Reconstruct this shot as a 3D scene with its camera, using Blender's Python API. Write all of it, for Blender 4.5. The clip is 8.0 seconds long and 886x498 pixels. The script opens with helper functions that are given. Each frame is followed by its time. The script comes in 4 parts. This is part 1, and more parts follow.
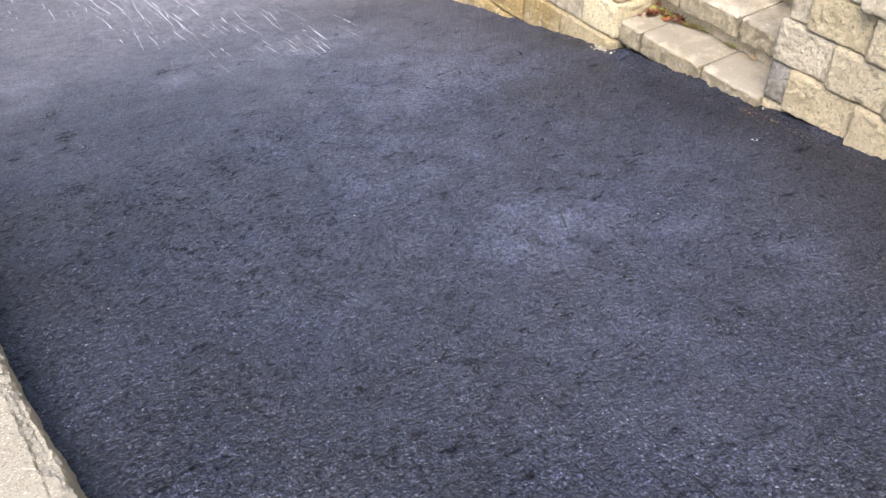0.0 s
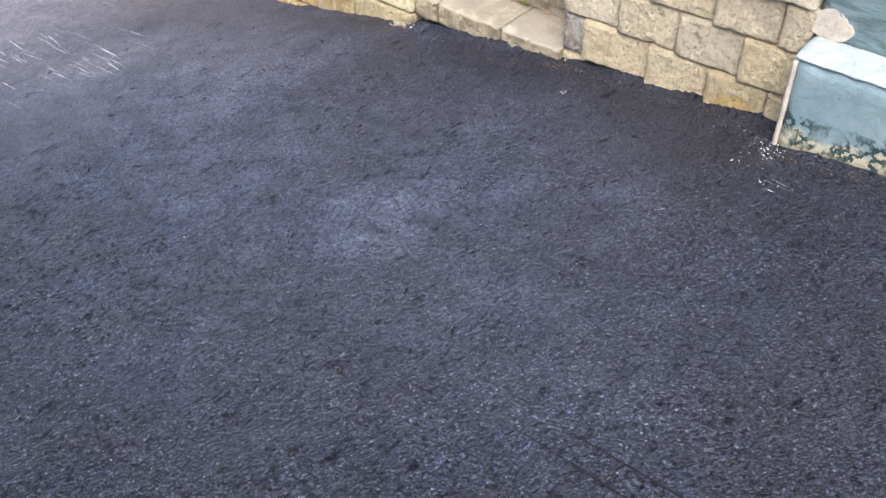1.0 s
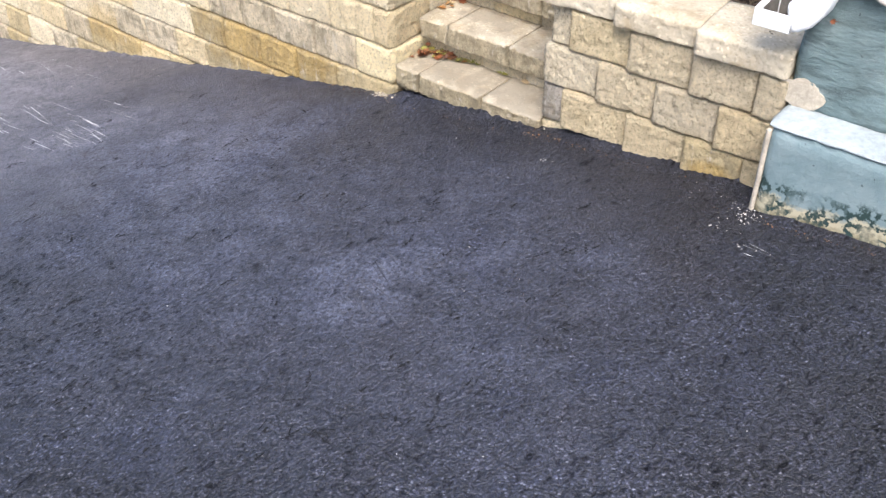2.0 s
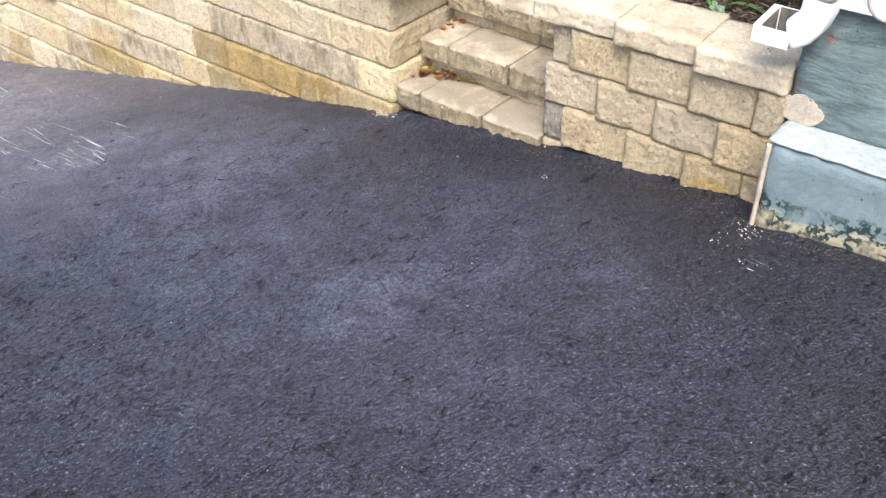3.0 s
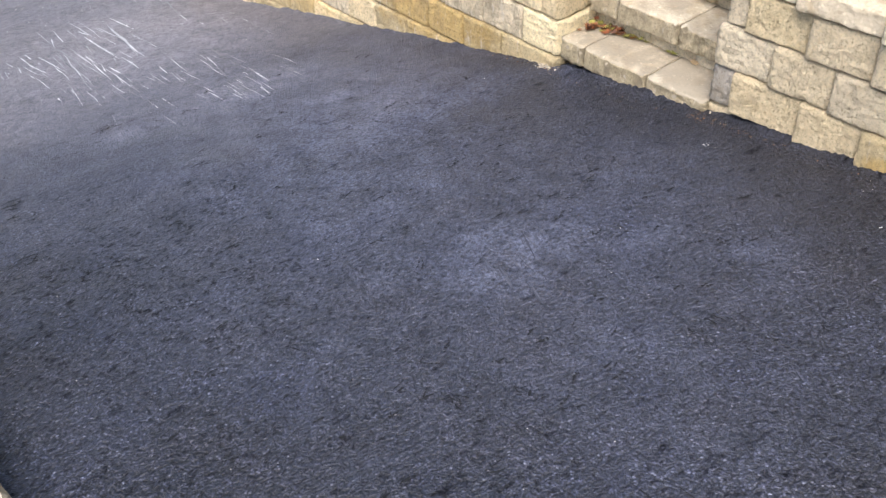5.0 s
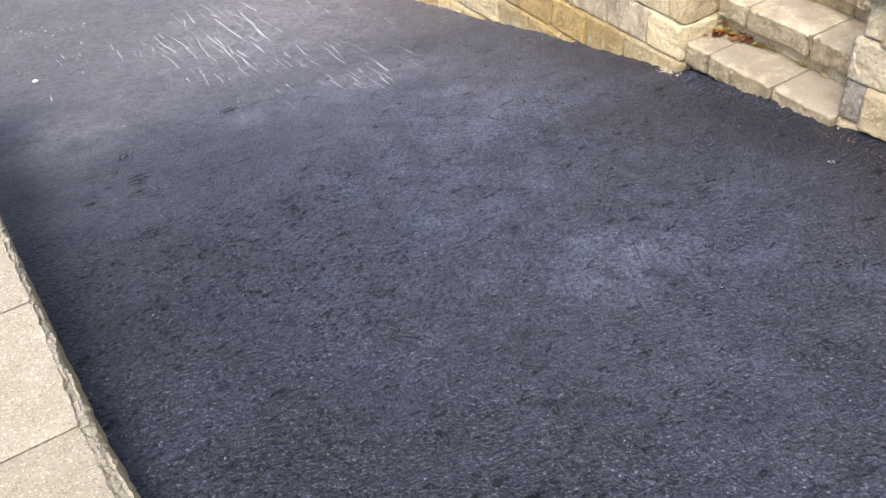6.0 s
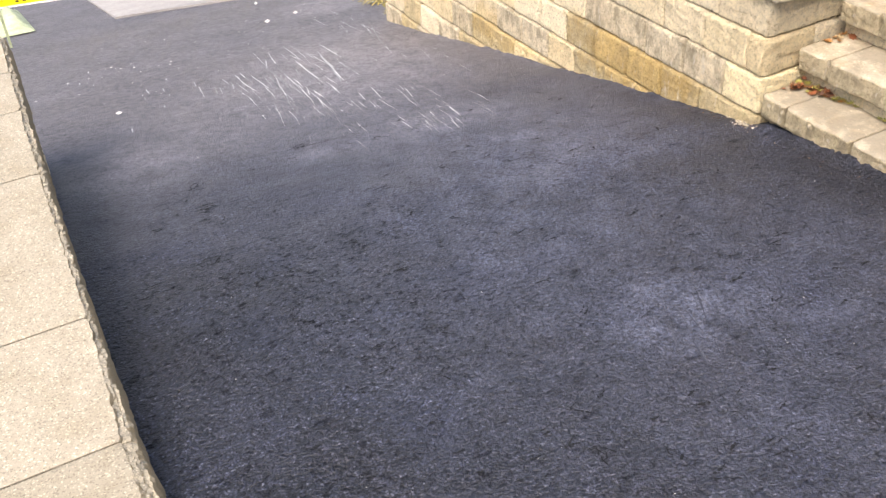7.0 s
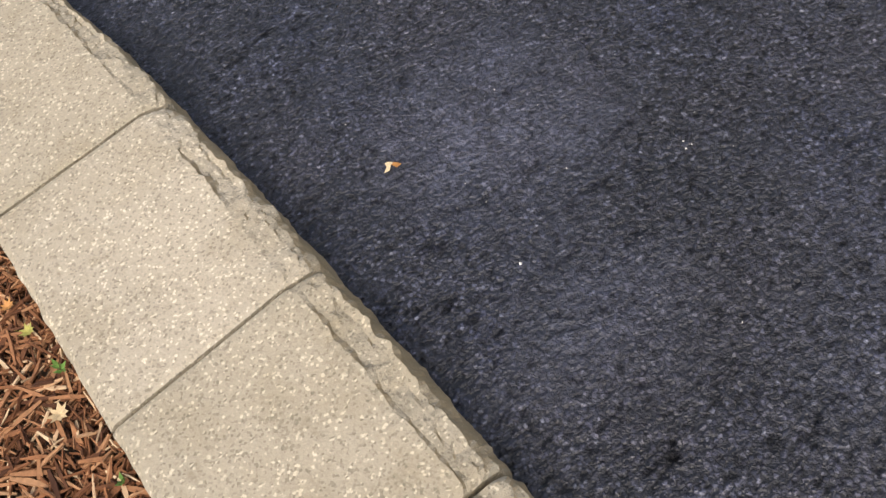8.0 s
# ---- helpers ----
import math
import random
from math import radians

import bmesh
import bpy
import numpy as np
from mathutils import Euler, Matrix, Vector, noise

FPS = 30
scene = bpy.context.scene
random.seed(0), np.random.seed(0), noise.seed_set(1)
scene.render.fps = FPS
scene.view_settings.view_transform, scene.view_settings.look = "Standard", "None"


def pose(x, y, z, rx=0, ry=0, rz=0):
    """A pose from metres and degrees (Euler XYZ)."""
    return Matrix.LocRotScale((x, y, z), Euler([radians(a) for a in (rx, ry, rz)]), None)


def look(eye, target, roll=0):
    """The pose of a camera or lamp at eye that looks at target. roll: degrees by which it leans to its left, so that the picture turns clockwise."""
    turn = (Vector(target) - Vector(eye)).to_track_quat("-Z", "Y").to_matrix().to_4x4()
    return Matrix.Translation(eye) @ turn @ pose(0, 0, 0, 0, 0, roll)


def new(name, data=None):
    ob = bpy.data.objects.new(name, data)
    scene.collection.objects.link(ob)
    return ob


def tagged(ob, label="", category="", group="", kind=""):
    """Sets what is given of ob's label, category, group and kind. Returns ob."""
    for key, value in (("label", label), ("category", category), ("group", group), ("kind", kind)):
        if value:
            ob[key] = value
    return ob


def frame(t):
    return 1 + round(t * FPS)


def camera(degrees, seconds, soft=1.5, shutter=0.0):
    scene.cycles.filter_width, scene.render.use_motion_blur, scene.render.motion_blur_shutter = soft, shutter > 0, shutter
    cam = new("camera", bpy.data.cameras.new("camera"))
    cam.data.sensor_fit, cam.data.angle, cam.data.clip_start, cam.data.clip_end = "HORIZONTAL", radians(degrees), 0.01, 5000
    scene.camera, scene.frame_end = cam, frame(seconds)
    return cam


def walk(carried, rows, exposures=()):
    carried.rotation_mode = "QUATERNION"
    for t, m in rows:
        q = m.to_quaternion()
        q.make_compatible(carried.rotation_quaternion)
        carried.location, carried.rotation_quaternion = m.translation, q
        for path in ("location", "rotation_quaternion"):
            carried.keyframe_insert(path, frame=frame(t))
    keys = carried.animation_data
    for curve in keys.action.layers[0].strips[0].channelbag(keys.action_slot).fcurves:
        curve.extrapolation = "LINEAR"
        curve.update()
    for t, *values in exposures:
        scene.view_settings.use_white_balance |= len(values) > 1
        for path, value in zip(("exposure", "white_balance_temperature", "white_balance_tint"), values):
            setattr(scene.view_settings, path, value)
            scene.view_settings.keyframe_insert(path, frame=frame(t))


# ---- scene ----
# The camera, and its way from row to row.
cam = camera(48.87, 8.0, soft=1.4)
PATH = [
    (0, (-2.6580, -2.4480, 1.9150), (-1.7553, -1.2275, 0.6135), 1.040),
    (0.1, (-2.6640, -2.4410, 1.9370), (-1.7080, -1.2610, 0.6350), 0.000),
    (0.3, (-2.6686, -2.4320, 1.9504), (-1.6068, -1.3093, 0.6807), -2.275),
    (0.5, (-2.6597, -2.4223, 1.9529), (-1.5327, -1.3563, 0.6906), -2.260),
    (1, (-2.6423, -2.4052, 1.9366), (-1.5152, -1.4382, 0.5969), -1.072),
    (1.5, (-2.6492, -2.4031, 1.9457), (-1.4861, -1.4367, 0.6368), -1.170),
    (1.7, (-2.6527, -2.4016, 1.9472), (-1.4628, -1.4259, 0.6696), -0.778),
    (2.8, (-2.6916, -2.4081, 1.9392), (-1.4293, -1.4029, 0.7576), -0.386),
    (3, (-2.6937, -2.4062, 1.9370), (-1.4424, -1.4042, 0.7411), -0.521),
    (3.5, (-2.7019, -2.3966, 1.9469), (-1.5357, -1.3346, 0.7173), -0.499),
    (4, (-2.7145, -2.3779, 1.9492), (-1.6887, -1.1967, 0.7031), -0.799),
    (4.2, (-2.7156, -2.3780, 1.9502), (-1.7322, -1.1663, 0.6993), -1.383),
    (5.3, (-2.6440, -2.3973, 1.9384), (-1.6572, -1.2212, 0.6566), -2.674),
    (5.5, (-2.6459, -2.3893, 1.9370), (-1.7024, -1.1779, 0.6554), -2.502),
    (6, (-2.6563, -2.3808, 1.9606), (-1.8428, -1.0767, 0.6809), -3.487),
    (6.5, (-2.6482, -2.3813, 1.9535), (-1.8774, -1.0398, 0.6861), -4.431),
    (6.9, (-2.6426, -2.4001, 1.9428), (-1.9184, -1.0506, 0.6565), -3.164),
    (7, (-2.6142, -2.4081, 1.8896), (-1.8907, -0.9655, 0.7084), -3.834),
    (7.1, (-2.5918, -2.4406, 1.8537), (-1.8784, -0.9290, 0.7554), -3.327),
    (7.2, (-2.6131, -2.4165, 1.8163), (-1.8939, -0.9678, 0.6399), -2.944),
    (7.4, (-2.6129, -2.4456, 1.8055), (-1.8987, -1.1018, 0.5078), -5.040),
    (7.5, (-2.6600, -2.4037, 1.7354), (-1.8973, -1.1486, 0.3778), -3.414),
    (7.6, (-2.7304, -2.3626, 1.6313), (-1.9442, -1.2295, 0.1828), -2.016),
    (7.8, (-2.7664, -2.3346, 1.5691), (-2.1214, -1.4192, -0.0880), -6.195),
    (7.9, (-2.7736, -2.3402, 1.5398), (-2.2085, -1.4522, -0.1609), -10.203),
    (8, (-2.7987, -2.3351, 1.5188), (-2.2829, -1.4856, -0.2168), -12.408),
]
walk(cam, [(t, look(e, a, roll)) for t, e, a, roll in PATH], [(0.0, 1.12, 5980, 12), (1.0, 1.06, 5880, 11), (3.0, 1.04, 6180, 11), (4.0, 1.02, 6080, 11), (6.5, 1.02, 6420, 11), (7.1, 1.12, 6650, 12), (7.4, 1.0, 6600, 12), (8.0, 0.63, 6720, 10)])

# World, sun.
world = bpy.data.worlds.new("sky")
scene.world = world
world.use_nodes = True
wn = world.node_tree
sky = wn.nodes.new("ShaderNodeTexSky")
sky.sky_type = "NISHITA"
sky.sun_disc = False
sky.sun_elevation = radians(57)
sky.sun_rotation = radians(-124)
sky.dust_density = 4.0
wn.nodes["Background"].inputs["Strength"].default_value = 0.15
wn.links.new(sky.outputs["Color"], wn.nodes["Background"].inputs["Color"])

sun = new("sun", bpy.data.lights.new("sun", "SUN"))
sun.data.energy = 2.2
sun.data.angle = radians(35)
sun.data.color = (1.0, 0.94, 0.85)
sun.matrix_world = look((-4.4, -2.9, 8), (0, 0, 0))


# ---- materials ----
def material(name, rough=0.8, spec=0.4):
    m = bpy.data.materials.new(name)
    m.use_nodes = True
    b = m.node_tree.nodes["Principled BSDF"]
    b.inputs["Roughness"].default_value = rough
    b.inputs["Specular IOR Level"].default_value = spec
    return m, m.node_tree, b


def node(nt, kind, **values):
    n = nt.nodes.new(kind)
    for key, value in values.items():
        n.inputs[key].default_value = value
    return n


def coords(nt):
    return nt.nodes.new("ShaderNodeNewGeometry").outputs["Position"]


def ramp(nt, fac, stops):
    n = nt.nodes.new("ShaderNodeValToRGB")
    while len(n.color_ramp.elements) < len(stops):
        n.color_ramp.elements.new(0.5)
    for e, (at, c) in zip(n.color_ramp.elements, stops):
        e.position = at
        e.color = (*c, 1) if len(c) == 3 else c
    nt.links.new(fac, n.inputs["Fac"])
    return n.outputs["Color"]


def noise_tex(nt, at, scale, detail=4.0, rough=0.55, stretch=None):
    n = node(nt, "ShaderNodeTexNoise", Scale=scale, Detail=detail, Roughness=rough)
    if stretch:
        mp = nt.nodes.new("ShaderNodeMapping")
        mp.inputs["Scale"].default_value = stretch
        nt.links.new(at, mp.inputs["Vector"])
        at = mp.outputs["Vector"]
    nt.links.new(at, n.inputs["Vector"])
    return n.outputs["Fac"]


def mix(nt, fac, a, b, how="MIX"):
    n = nt.nodes.new("ShaderNodeMixRGB")
    n.blend_type = how
    for key, value in (("Fac", fac), ("Color1", a), ("Color2", b)):
        if hasattr(value, "is_linked"):
            nt.links.new(value, n.inputs[key])
        elif key == "Fac":
            n.inputs[key].default_value = value
        else:
            n.inputs[key].default_value = (*value, 1)
    return n.outputs["Color"]


def bump(nt, b, height, strength, distance):
    n = node(nt, "ShaderNodeBump", Strength=strength, Distance=distance)
    nt.links.new(height, n.inputs["Height"])
    nt.links.new(n.outputs["Normal"], b.inputs["Normal"])


def grey(v):
    return (v, v, v)


def make_asphalt():
    """Rolled asphalt: dark binder, paler stones standing in it, small open pits, and dried dust lying in shallow clouds."""
    m, nt, b = material("asphalt", 0.5, 0.5)
    at = coords(nt)

    def calc(how, x, y):
        n = nt.nodes.new("ShaderNodeMath"); n.operation = how
        for i, q in enumerate((x, y)):
            if hasattr(q, "is_linked"):
                nt.links.new(q, n.inputs[i])
            else:
                n.inputs[i].default_value = q
        return n.outputs[0]

    def cloud(x, y, rx, ry, k, inner=0.15):
        mp = nt.nodes.new("ShaderNodeMapping")
        mp.vector_type = "TEXTURE"
        mp.inputs["Location"].default_value = (x, y, 0)
        mp.inputs["Scale"].default_value = (rx, ry, 1e3)
        nt.links.new(at, mp.inputs["Vector"])
        ln = nt.nodes.new("ShaderNodeVectorMath"); ln.operation = "LENGTH"
        nt.links.new(mp.outputs["Vector"], ln.inputs[0])
        return ramp(nt, ln.outputs["Value"], [(inner, grey(k)), (1.0, grey(0))])

    v = node(nt, "ShaderNodeTexVoronoi", Scale=145.0)
    wob = nt.nodes.new("ShaderNodeVectorMath"); wob.operation = "MULTIPLY_ADD"
    jit = node(nt, "ShaderNodeTexNoise", Scale=210.0, Detail=2.0)
    nt.links.new(at, jit.inputs["Vector"])
    nt.links.new(jit.outputs["Color"], wob.inputs[0]); wob.inputs[1].default_value = (0.007, 0.007, 0.007)
    nt.links.new(at, wob.inputs[2])
    nt.links.new(wob.outputs[0], v.inputs["Vector"])
    pick = nt.nodes.new("ShaderNodeSeparateColor")
    nt.links.new(v.outputs["Color"], pick.inputs[0])
    binder = (0.0065, 0.0067, 0.0102)
    stones = ramp(nt, pick.outputs[0], [(0.0, (0.010, 0.0102, 0.0152)), (0.45, (0.026, 0.0264, 0.0390)), (0.80, (0.048, 0.0487, 0.0705)), (0.93, (0.082, 0.083, 0.110)), (1.0, (0.145, 0.147, 0.175))])
    inside = ramp(nt, v.outputs["Distance"], [(0.38, grey(1)), (0.66, grey(0))])
    bald = ramp(nt, noise_tex(nt, at, 7.0, 6, 0.70), [(0.34, grey(0.38)), (0.60, grey(1.0))])
    stand = calc("MULTIPLY", inside, bald)
    c = mix(nt, stand, binder, stones)
    fines = ramp(nt, noise_tex(nt, at, 330, 3, 0.65), [(0.35, grey(0.5)), (0.65, grey(1.65))])
    c = mix(nt, 0.25, c, fines, "MULTIPLY")
    lumps = noise_tex(nt, at, 80, 2, 0.55, (0.9, 1.1, 1.0))
    c = mix(nt, 1.0, c, ramp(nt, lumps, [(0.36, (0.48, 0.495, 0.52)), (0.48, (0.84, 0.87, 0.92)), (0.64, (1.30, 1.35, 1.42))]), "MULTIPLY")
    broad = ramp(nt, noise_tex(nt, at, 1.7, 6, 0.62), [(0.30, grey(0.72)), (0.52, grey(1.0)), (0.72, grey(1.32))])
    c = mix(nt, 1.0, c, broad, "MULTIPLY")
    hue = ramp(nt, noise_tex(nt, at, 3.2, 4, 0.6), [(0.36, (1.07, 1.0, 0.95)), (0.5, (1, 1, 1)), (0.66, (0.94, 0.98, 1.12))])
    c = mix(nt, 1.0, c, hue, "MULTIPLY")
    # open pits: small holes all over, and torn rows of them across the rolling direction
    fine_holes = noise_tex(nt, at, 66, 2, 0.5, (0.85, 1.15, 1.0))
    torn = noise_tex(nt, at, 17, 4, 0.62, (0.6, 1.3, 1.0))
    pits = calc("MULTIPLY", ramp(nt, fine_holes, [(0.35, grey(0.5)), (0.44, grey(1.0)), (0.62, grey(1.15))]), ramp(nt, torn, [(0.31, grey(0.30)), (0.395, grey(1.0))]))
    # coarse open texture in some stretches: ragged flecks a finger wide
    open_at = calc("MULTIPLY", ramp(nt, noise_tex(nt, at, 1.3, 4, 0.6), [(0.38, grey(0.25)), (0.58, grey(1.0))]), calc("ADD", 0.22, cloud(-1.75, 0.0, 1.3, 1.6, 0.75, 0.35)))
    fleck = ramp(nt, noise_tex(nt, at, 52, 2, 0.5, (0.85, 1.25, 1.0)), [(0.36, grey(0.8)), (0.45, grey(0.0))])
    pits = calc("MULTIPLY", pits, calc("SUBTRACT", 1.0, calc("MULTIPLY", open_at, fleck)))
    # dust: a faint veil, and denser clouds where things were dragged
    veil = ramp(nt, noise_tex(nt, at, 2.1, 7, 0.72), [(0.44, grey(0.0)), (0.75, grey(0.09))])
    total = calc("ADD", veil, cloud(-1.05, -0.35, 1.15, 1.7, 0.19, 0.25))
    for spot in ((-1.08, -0.87, 0.26, 0.17, 0.22), (-1.10, -0.70, 0.20, 0.07, 0.12), (-2.19, -1.57, 0.26, 0.24, 0.21), (-2.36, -1.95, 0.22, 0.2, 0.10), (-0.74, -1.09, 0.14, 0.12, 0.16), (-0.59, -1.38, 0.16, 0.12, 0.13), (-0.88, 1.05, 0.55, 0.26, 0.24), (-0.6, 0.55, 0.75, 0.75, 0.20), (-2.15, 1.57, 0.34, 0.5, 0.28), (-1.46, 1.07, 0.14, 0.12, 0.22), (-1.05, 2.2, 0.9, 1.3, 0.30), (-0.45, 2.6, 0.7, 1.3, 0.24), (-1.9, 1.9, 0.55, 0.9, 0.12), (-0.35, -0.95, 0.28, 0.5, 0.10), (-0.1, 4.4, 0.5, 0.5, 0.30), (-1.55, 1.15, 0.25, 0.14, 0.10)):
        total = calc("ADD", total, cloud(*spot))
    # far half paler: dust plus grazing sheen painted into the colour
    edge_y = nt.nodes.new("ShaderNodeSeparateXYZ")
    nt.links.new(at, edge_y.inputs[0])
    far_along = calc("ADD", calc("ADD", edge_y.outputs["Y"], calc("MULTIPLY", edge_y.outputs["X"], 0.10)), calc("MULTIPLY", noise_tex(nt, at, 2.4, 5, 0.6), 0.9))
    far = ramp(nt, calc("MULTIPLY", far_along, 0.25), [(0.11, grey(0.0)), (0.29, grey(0.15)), (0.48, grey(0.34)), (0.95, grey(0.52))])
    smear = ramp(nt, noise_tex(nt, at, 9, 7, 0.74, (1.1, 0.75, 1.0)), [(0.33, grey(0.25)), (0.66, grey(1.6))])
    grainy = ramp(nt, noise_tex(nt, at, 75, 3, 0.7), [(0.36, grey(0.10)), (0.64, grey(1.7))])
    worn = calc("SUBTRACT", 1.0, calc("MULTIPLY", far, 1.2))
    pits = calc("SUBTRACT", 1.0, calc("MULTIPLY", calc("SUBTRACT", 1.0, pits), worn))
    c = mix(nt, 1.0, c, pits, "MULTIPLY")
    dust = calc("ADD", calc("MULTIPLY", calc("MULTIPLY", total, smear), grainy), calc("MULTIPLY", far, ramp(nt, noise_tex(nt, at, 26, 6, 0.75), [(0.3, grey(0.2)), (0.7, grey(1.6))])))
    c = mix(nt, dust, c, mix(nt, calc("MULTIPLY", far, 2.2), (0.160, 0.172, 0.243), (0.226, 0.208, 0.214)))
    # shade along the house and steps, put into the colour as a darker stretch
    house_shade = calc("MULTIPLY", calc("ADD", cloud(0.0, -1.55, 0.60, 1.5, 0.42, 0.45), cloud(-0.1, -0.35, 0.45, 0.5, 0.2, 0.3)), ramp(nt, noise_tex(nt, at, 3.4, 5, 0.65), [(0.35, grey(0.6)), (0.62, grey(1.15))]))
    c = mix(nt, house_shade, c, (0.008, 0.008, 0.011))
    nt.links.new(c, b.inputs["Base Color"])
    nt.links.new(calc("MULTIPLY", ramp(nt, noise_tex(nt, at, 3.0, 4), [(0.3, grey(0.42)), (0.7, grey(0.58))]), calc("ADD", 1.0, calc("MULTIPLY", far, 0.4))), b.inputs["Roughness"])
    nt.links.new(calc("MULTIPLY", calc("MINIMUM", pits, 1.0), 0.50), b.inputs["Specular IOR Level"])
    h = calc("ADD", calc("MULTIPLY", stand, calc("ADD", 0.5, pick.outputs[1])), calc("MULTIPLY", calc("MINIMUM", pits, 1.0), 1.3))
    h = calc("ADD", h, calc("MULTIPLY", lumps, 3.5))
    bump(nt, b, h, 0.8, 0.0032)
    return m


def make_block(name, tints, patches, runs=0.0):
    """Split-face concrete: buff paste, coarse broken grain, and rusty mineral stains of their own shape."""
    m, nt, b = material(name, 0.9, 0.25)
    at = coords(nt)
    info = nt.nodes.new("ShaderNodeObjectInfo")
    base = ramp(nt, info.outputs["Random"], tints)
    n1 = ramp(nt, noise_tex(nt, at, 14, 5, 0.65), [(0.3, (0.84, 0.82, 0.78)), (0.5, grey(1.0)), (0.7, (1.10, 1.09, 1.08))])
    c = mix(nt, 1.0, base, n1, "MULTIPLY")
    n2 = ramp(nt, noise_tex(nt, at, 85, 5, 0.72), [(0.33, (0.52, 0.47, 0.40)), (0.45, grey(1.04)), (0.62, (1.30, 1.28, 1.23))])
    c = mix(nt, 0.8, c, n2, "MULTIPLY")
    for x, y, z, rx, ry, rz, k in patches:
        mp = nt.nodes.new("ShaderNodeMapping")
        mp.vector_type = "TEXTURE"
        mp.inputs["Location"].default_value = (x, y, z)
        mp.inputs["Scale"].default_value = (rx, ry, rz)
        nt.links.new(at, mp.inputs["Vector"])
        ln = nt.nodes.new("ShaderNodeVectorMath"); ln.operation = "LENGTH"
        nt.links.new(mp.outputs["Vector"], ln.inputs[0])
        add = nt.nodes.new("ShaderNodeMath"); add.operation = "MULTIPLY_ADD"
        nt.links.new(noise_tex(nt, at, 7, 6, 0.7), add.inputs[0]); add.inputs[1].default_value = 0.9
        nt.links.new(ln.outputs["Value"], add.inputs[2])
        s = ramp(nt, add.outputs[0], [(0.75, grey(k)), (1.7, grey(0))])
        c = mix(nt, s, c, (0.93, 0.82, 0.58), "MULTIPLY")
    g = ramp(nt, noise_tex(nt, at, 20, 6, 0.75), [(0.60, grey(0)), (0.76, grey(0.35))])
    c = mix(nt, g, c, (0.22, 0.185, 0.13))
    if runs:
        # grey-brown water runs and pale lime streaks down the face
        drip = ramp(nt, noise_tex(nt, at, 26, 6, 0.7, (1, 1, 0.28)), [(0.42, grey(0)), (0.58, grey(runs))])
        blotch = ramp(nt, noise_tex(nt, at, 9, 4, 0.6), [(0.36, grey(0.15)), (0.56, grey(1.0))])
        c = mix(nt, mix(nt, 1.0, drip, blotch, "MULTIPLY"), c, (0.22, 0.18, 0.12))
        c = mix(nt, ramp(nt, noise_tex(nt, at, 31, 5, 0.7, (1, 1, 0.22)), [(0.60, grey(0)), (0.70, grey(0.6))]), c, (0.68, 0.62, 0.52))
    nt.links.new(c, b.inputs["Base Color"])
    bump(nt, b, noise_tex(nt, at, 55, 7, 0.8), 1.0, 0.023)
    return m


def make_slab(name, k, damp):
    """Cast concrete with a smooth top: buff paste, grit, pits, and dull water stains of their own shape where damp."""
    m, nt, b = material(name, 0.88, 0.3)
    at = coords(nt)
    info = nt.nodes.new("ShaderNodeObjectInfo")
    base = ramp(nt, info.outputs["Random"], [(0.0, (0.385 * k, 0.325 * k, 0.232 * k)), (0.5, (0.42 * k, 0.36 * k, 0.265 * k)), (1.0, (0.46 * k, 0.40 * k, 0.30 * k))])
    n1 = ramp(nt, noise_tex(nt, at, 6, 5, 0.65), [(0.3, (0.72, 0.68, 0.60)), (0.52, grey(1.0)), (0.75, grey(1.08))])
    c = mix(nt, 1.0, base, n1, "MULTIPLY")
    c = mix(nt, ramp(nt, noise_tex(nt, at, 9, 6, 0.72), [(0.52, grey(0)), (0.70, grey(0.6))]), c, (0.74, 0.62, 0.46), "MULTIPLY")
    v = node(nt, "ShaderNodeTexVoronoi", Scale=130.0)
    nt.links.new(at, v.inputs["Vector"])
    specks = ramp(nt, v.outputs["Color"], [(0.0, grey(0.66)), (0.35, grey(0.95)), (0.84, grey(1.04)), (0.95, grey(1.6))])
    c = mix(nt, 0.8, c, specks, "MULTIPLY")
    pits = ramp(nt, noise_tex(nt, at, 34, 3, 0.6), [(0.61, grey(0)), (0.74, grey(0.5))])
    c = mix(nt, pits, c, (0.20, 0.175, 0.13))
    if damp:
        c = mix(nt, ramp(nt, noise_tex(nt, at, 5.5, 6, 0.62), [(0.43, grey(0)), (0.56, grey(damp))]), c, (0.22, 0.187, 0.138))
    nt.links.new(c, b.inputs["Base Color"])
    bump(nt, b, noise_tex(nt, at, 110, 5, 0.72), 0.6, 0.006)
    return m


def make_blue_paint():
    """Thick blue-green paint over ripple-dragged render, scuffed pale on the ridges."""
    m, nt, b = material("blue_paint", 0.6, 0.4)
    at = coords(nt)
    c = ramp(nt, noise_tex(nt, at, 5, 6, 0.7), [(0.25, (0.105, 0.155, 0.160)), (0.5, (0.155, 0.213, 0.217)), (0.75, (0.22, 0.28, 0.28))])
    ridge = noise_tex(nt, at, 13, 7, 0.72, (1, 0.55, 2.2))
    streak = ramp(nt, ridge, [(0.36, grey(0.62)), (0.50, grey(1.0)), (0.66, grey(1.22))])
    c = mix(nt, 1.0, c, streak, "MULTIPLY")
    chips = ramp(nt, noise_tex(nt, at, 42, 4, 0.6), [(0.70, grey(0)), (0.72, grey(0.9))])
    c = mix(nt, chips, c, (0.06, 0.075, 0.08))
    pale = ramp(nt, noise_tex(nt, at, 6, 6, 0.75, (1, 0.7, 1.8)), [(0.57, grey(0)), (0.68, grey(0.55))])
    c = mix(nt, pale, c, (0.40, 0.44, 0.435))
    nt.links.new(c, b.inputs["Base Color"])
    bump(nt, b, ridge, 1.0, 0.022)
    return m


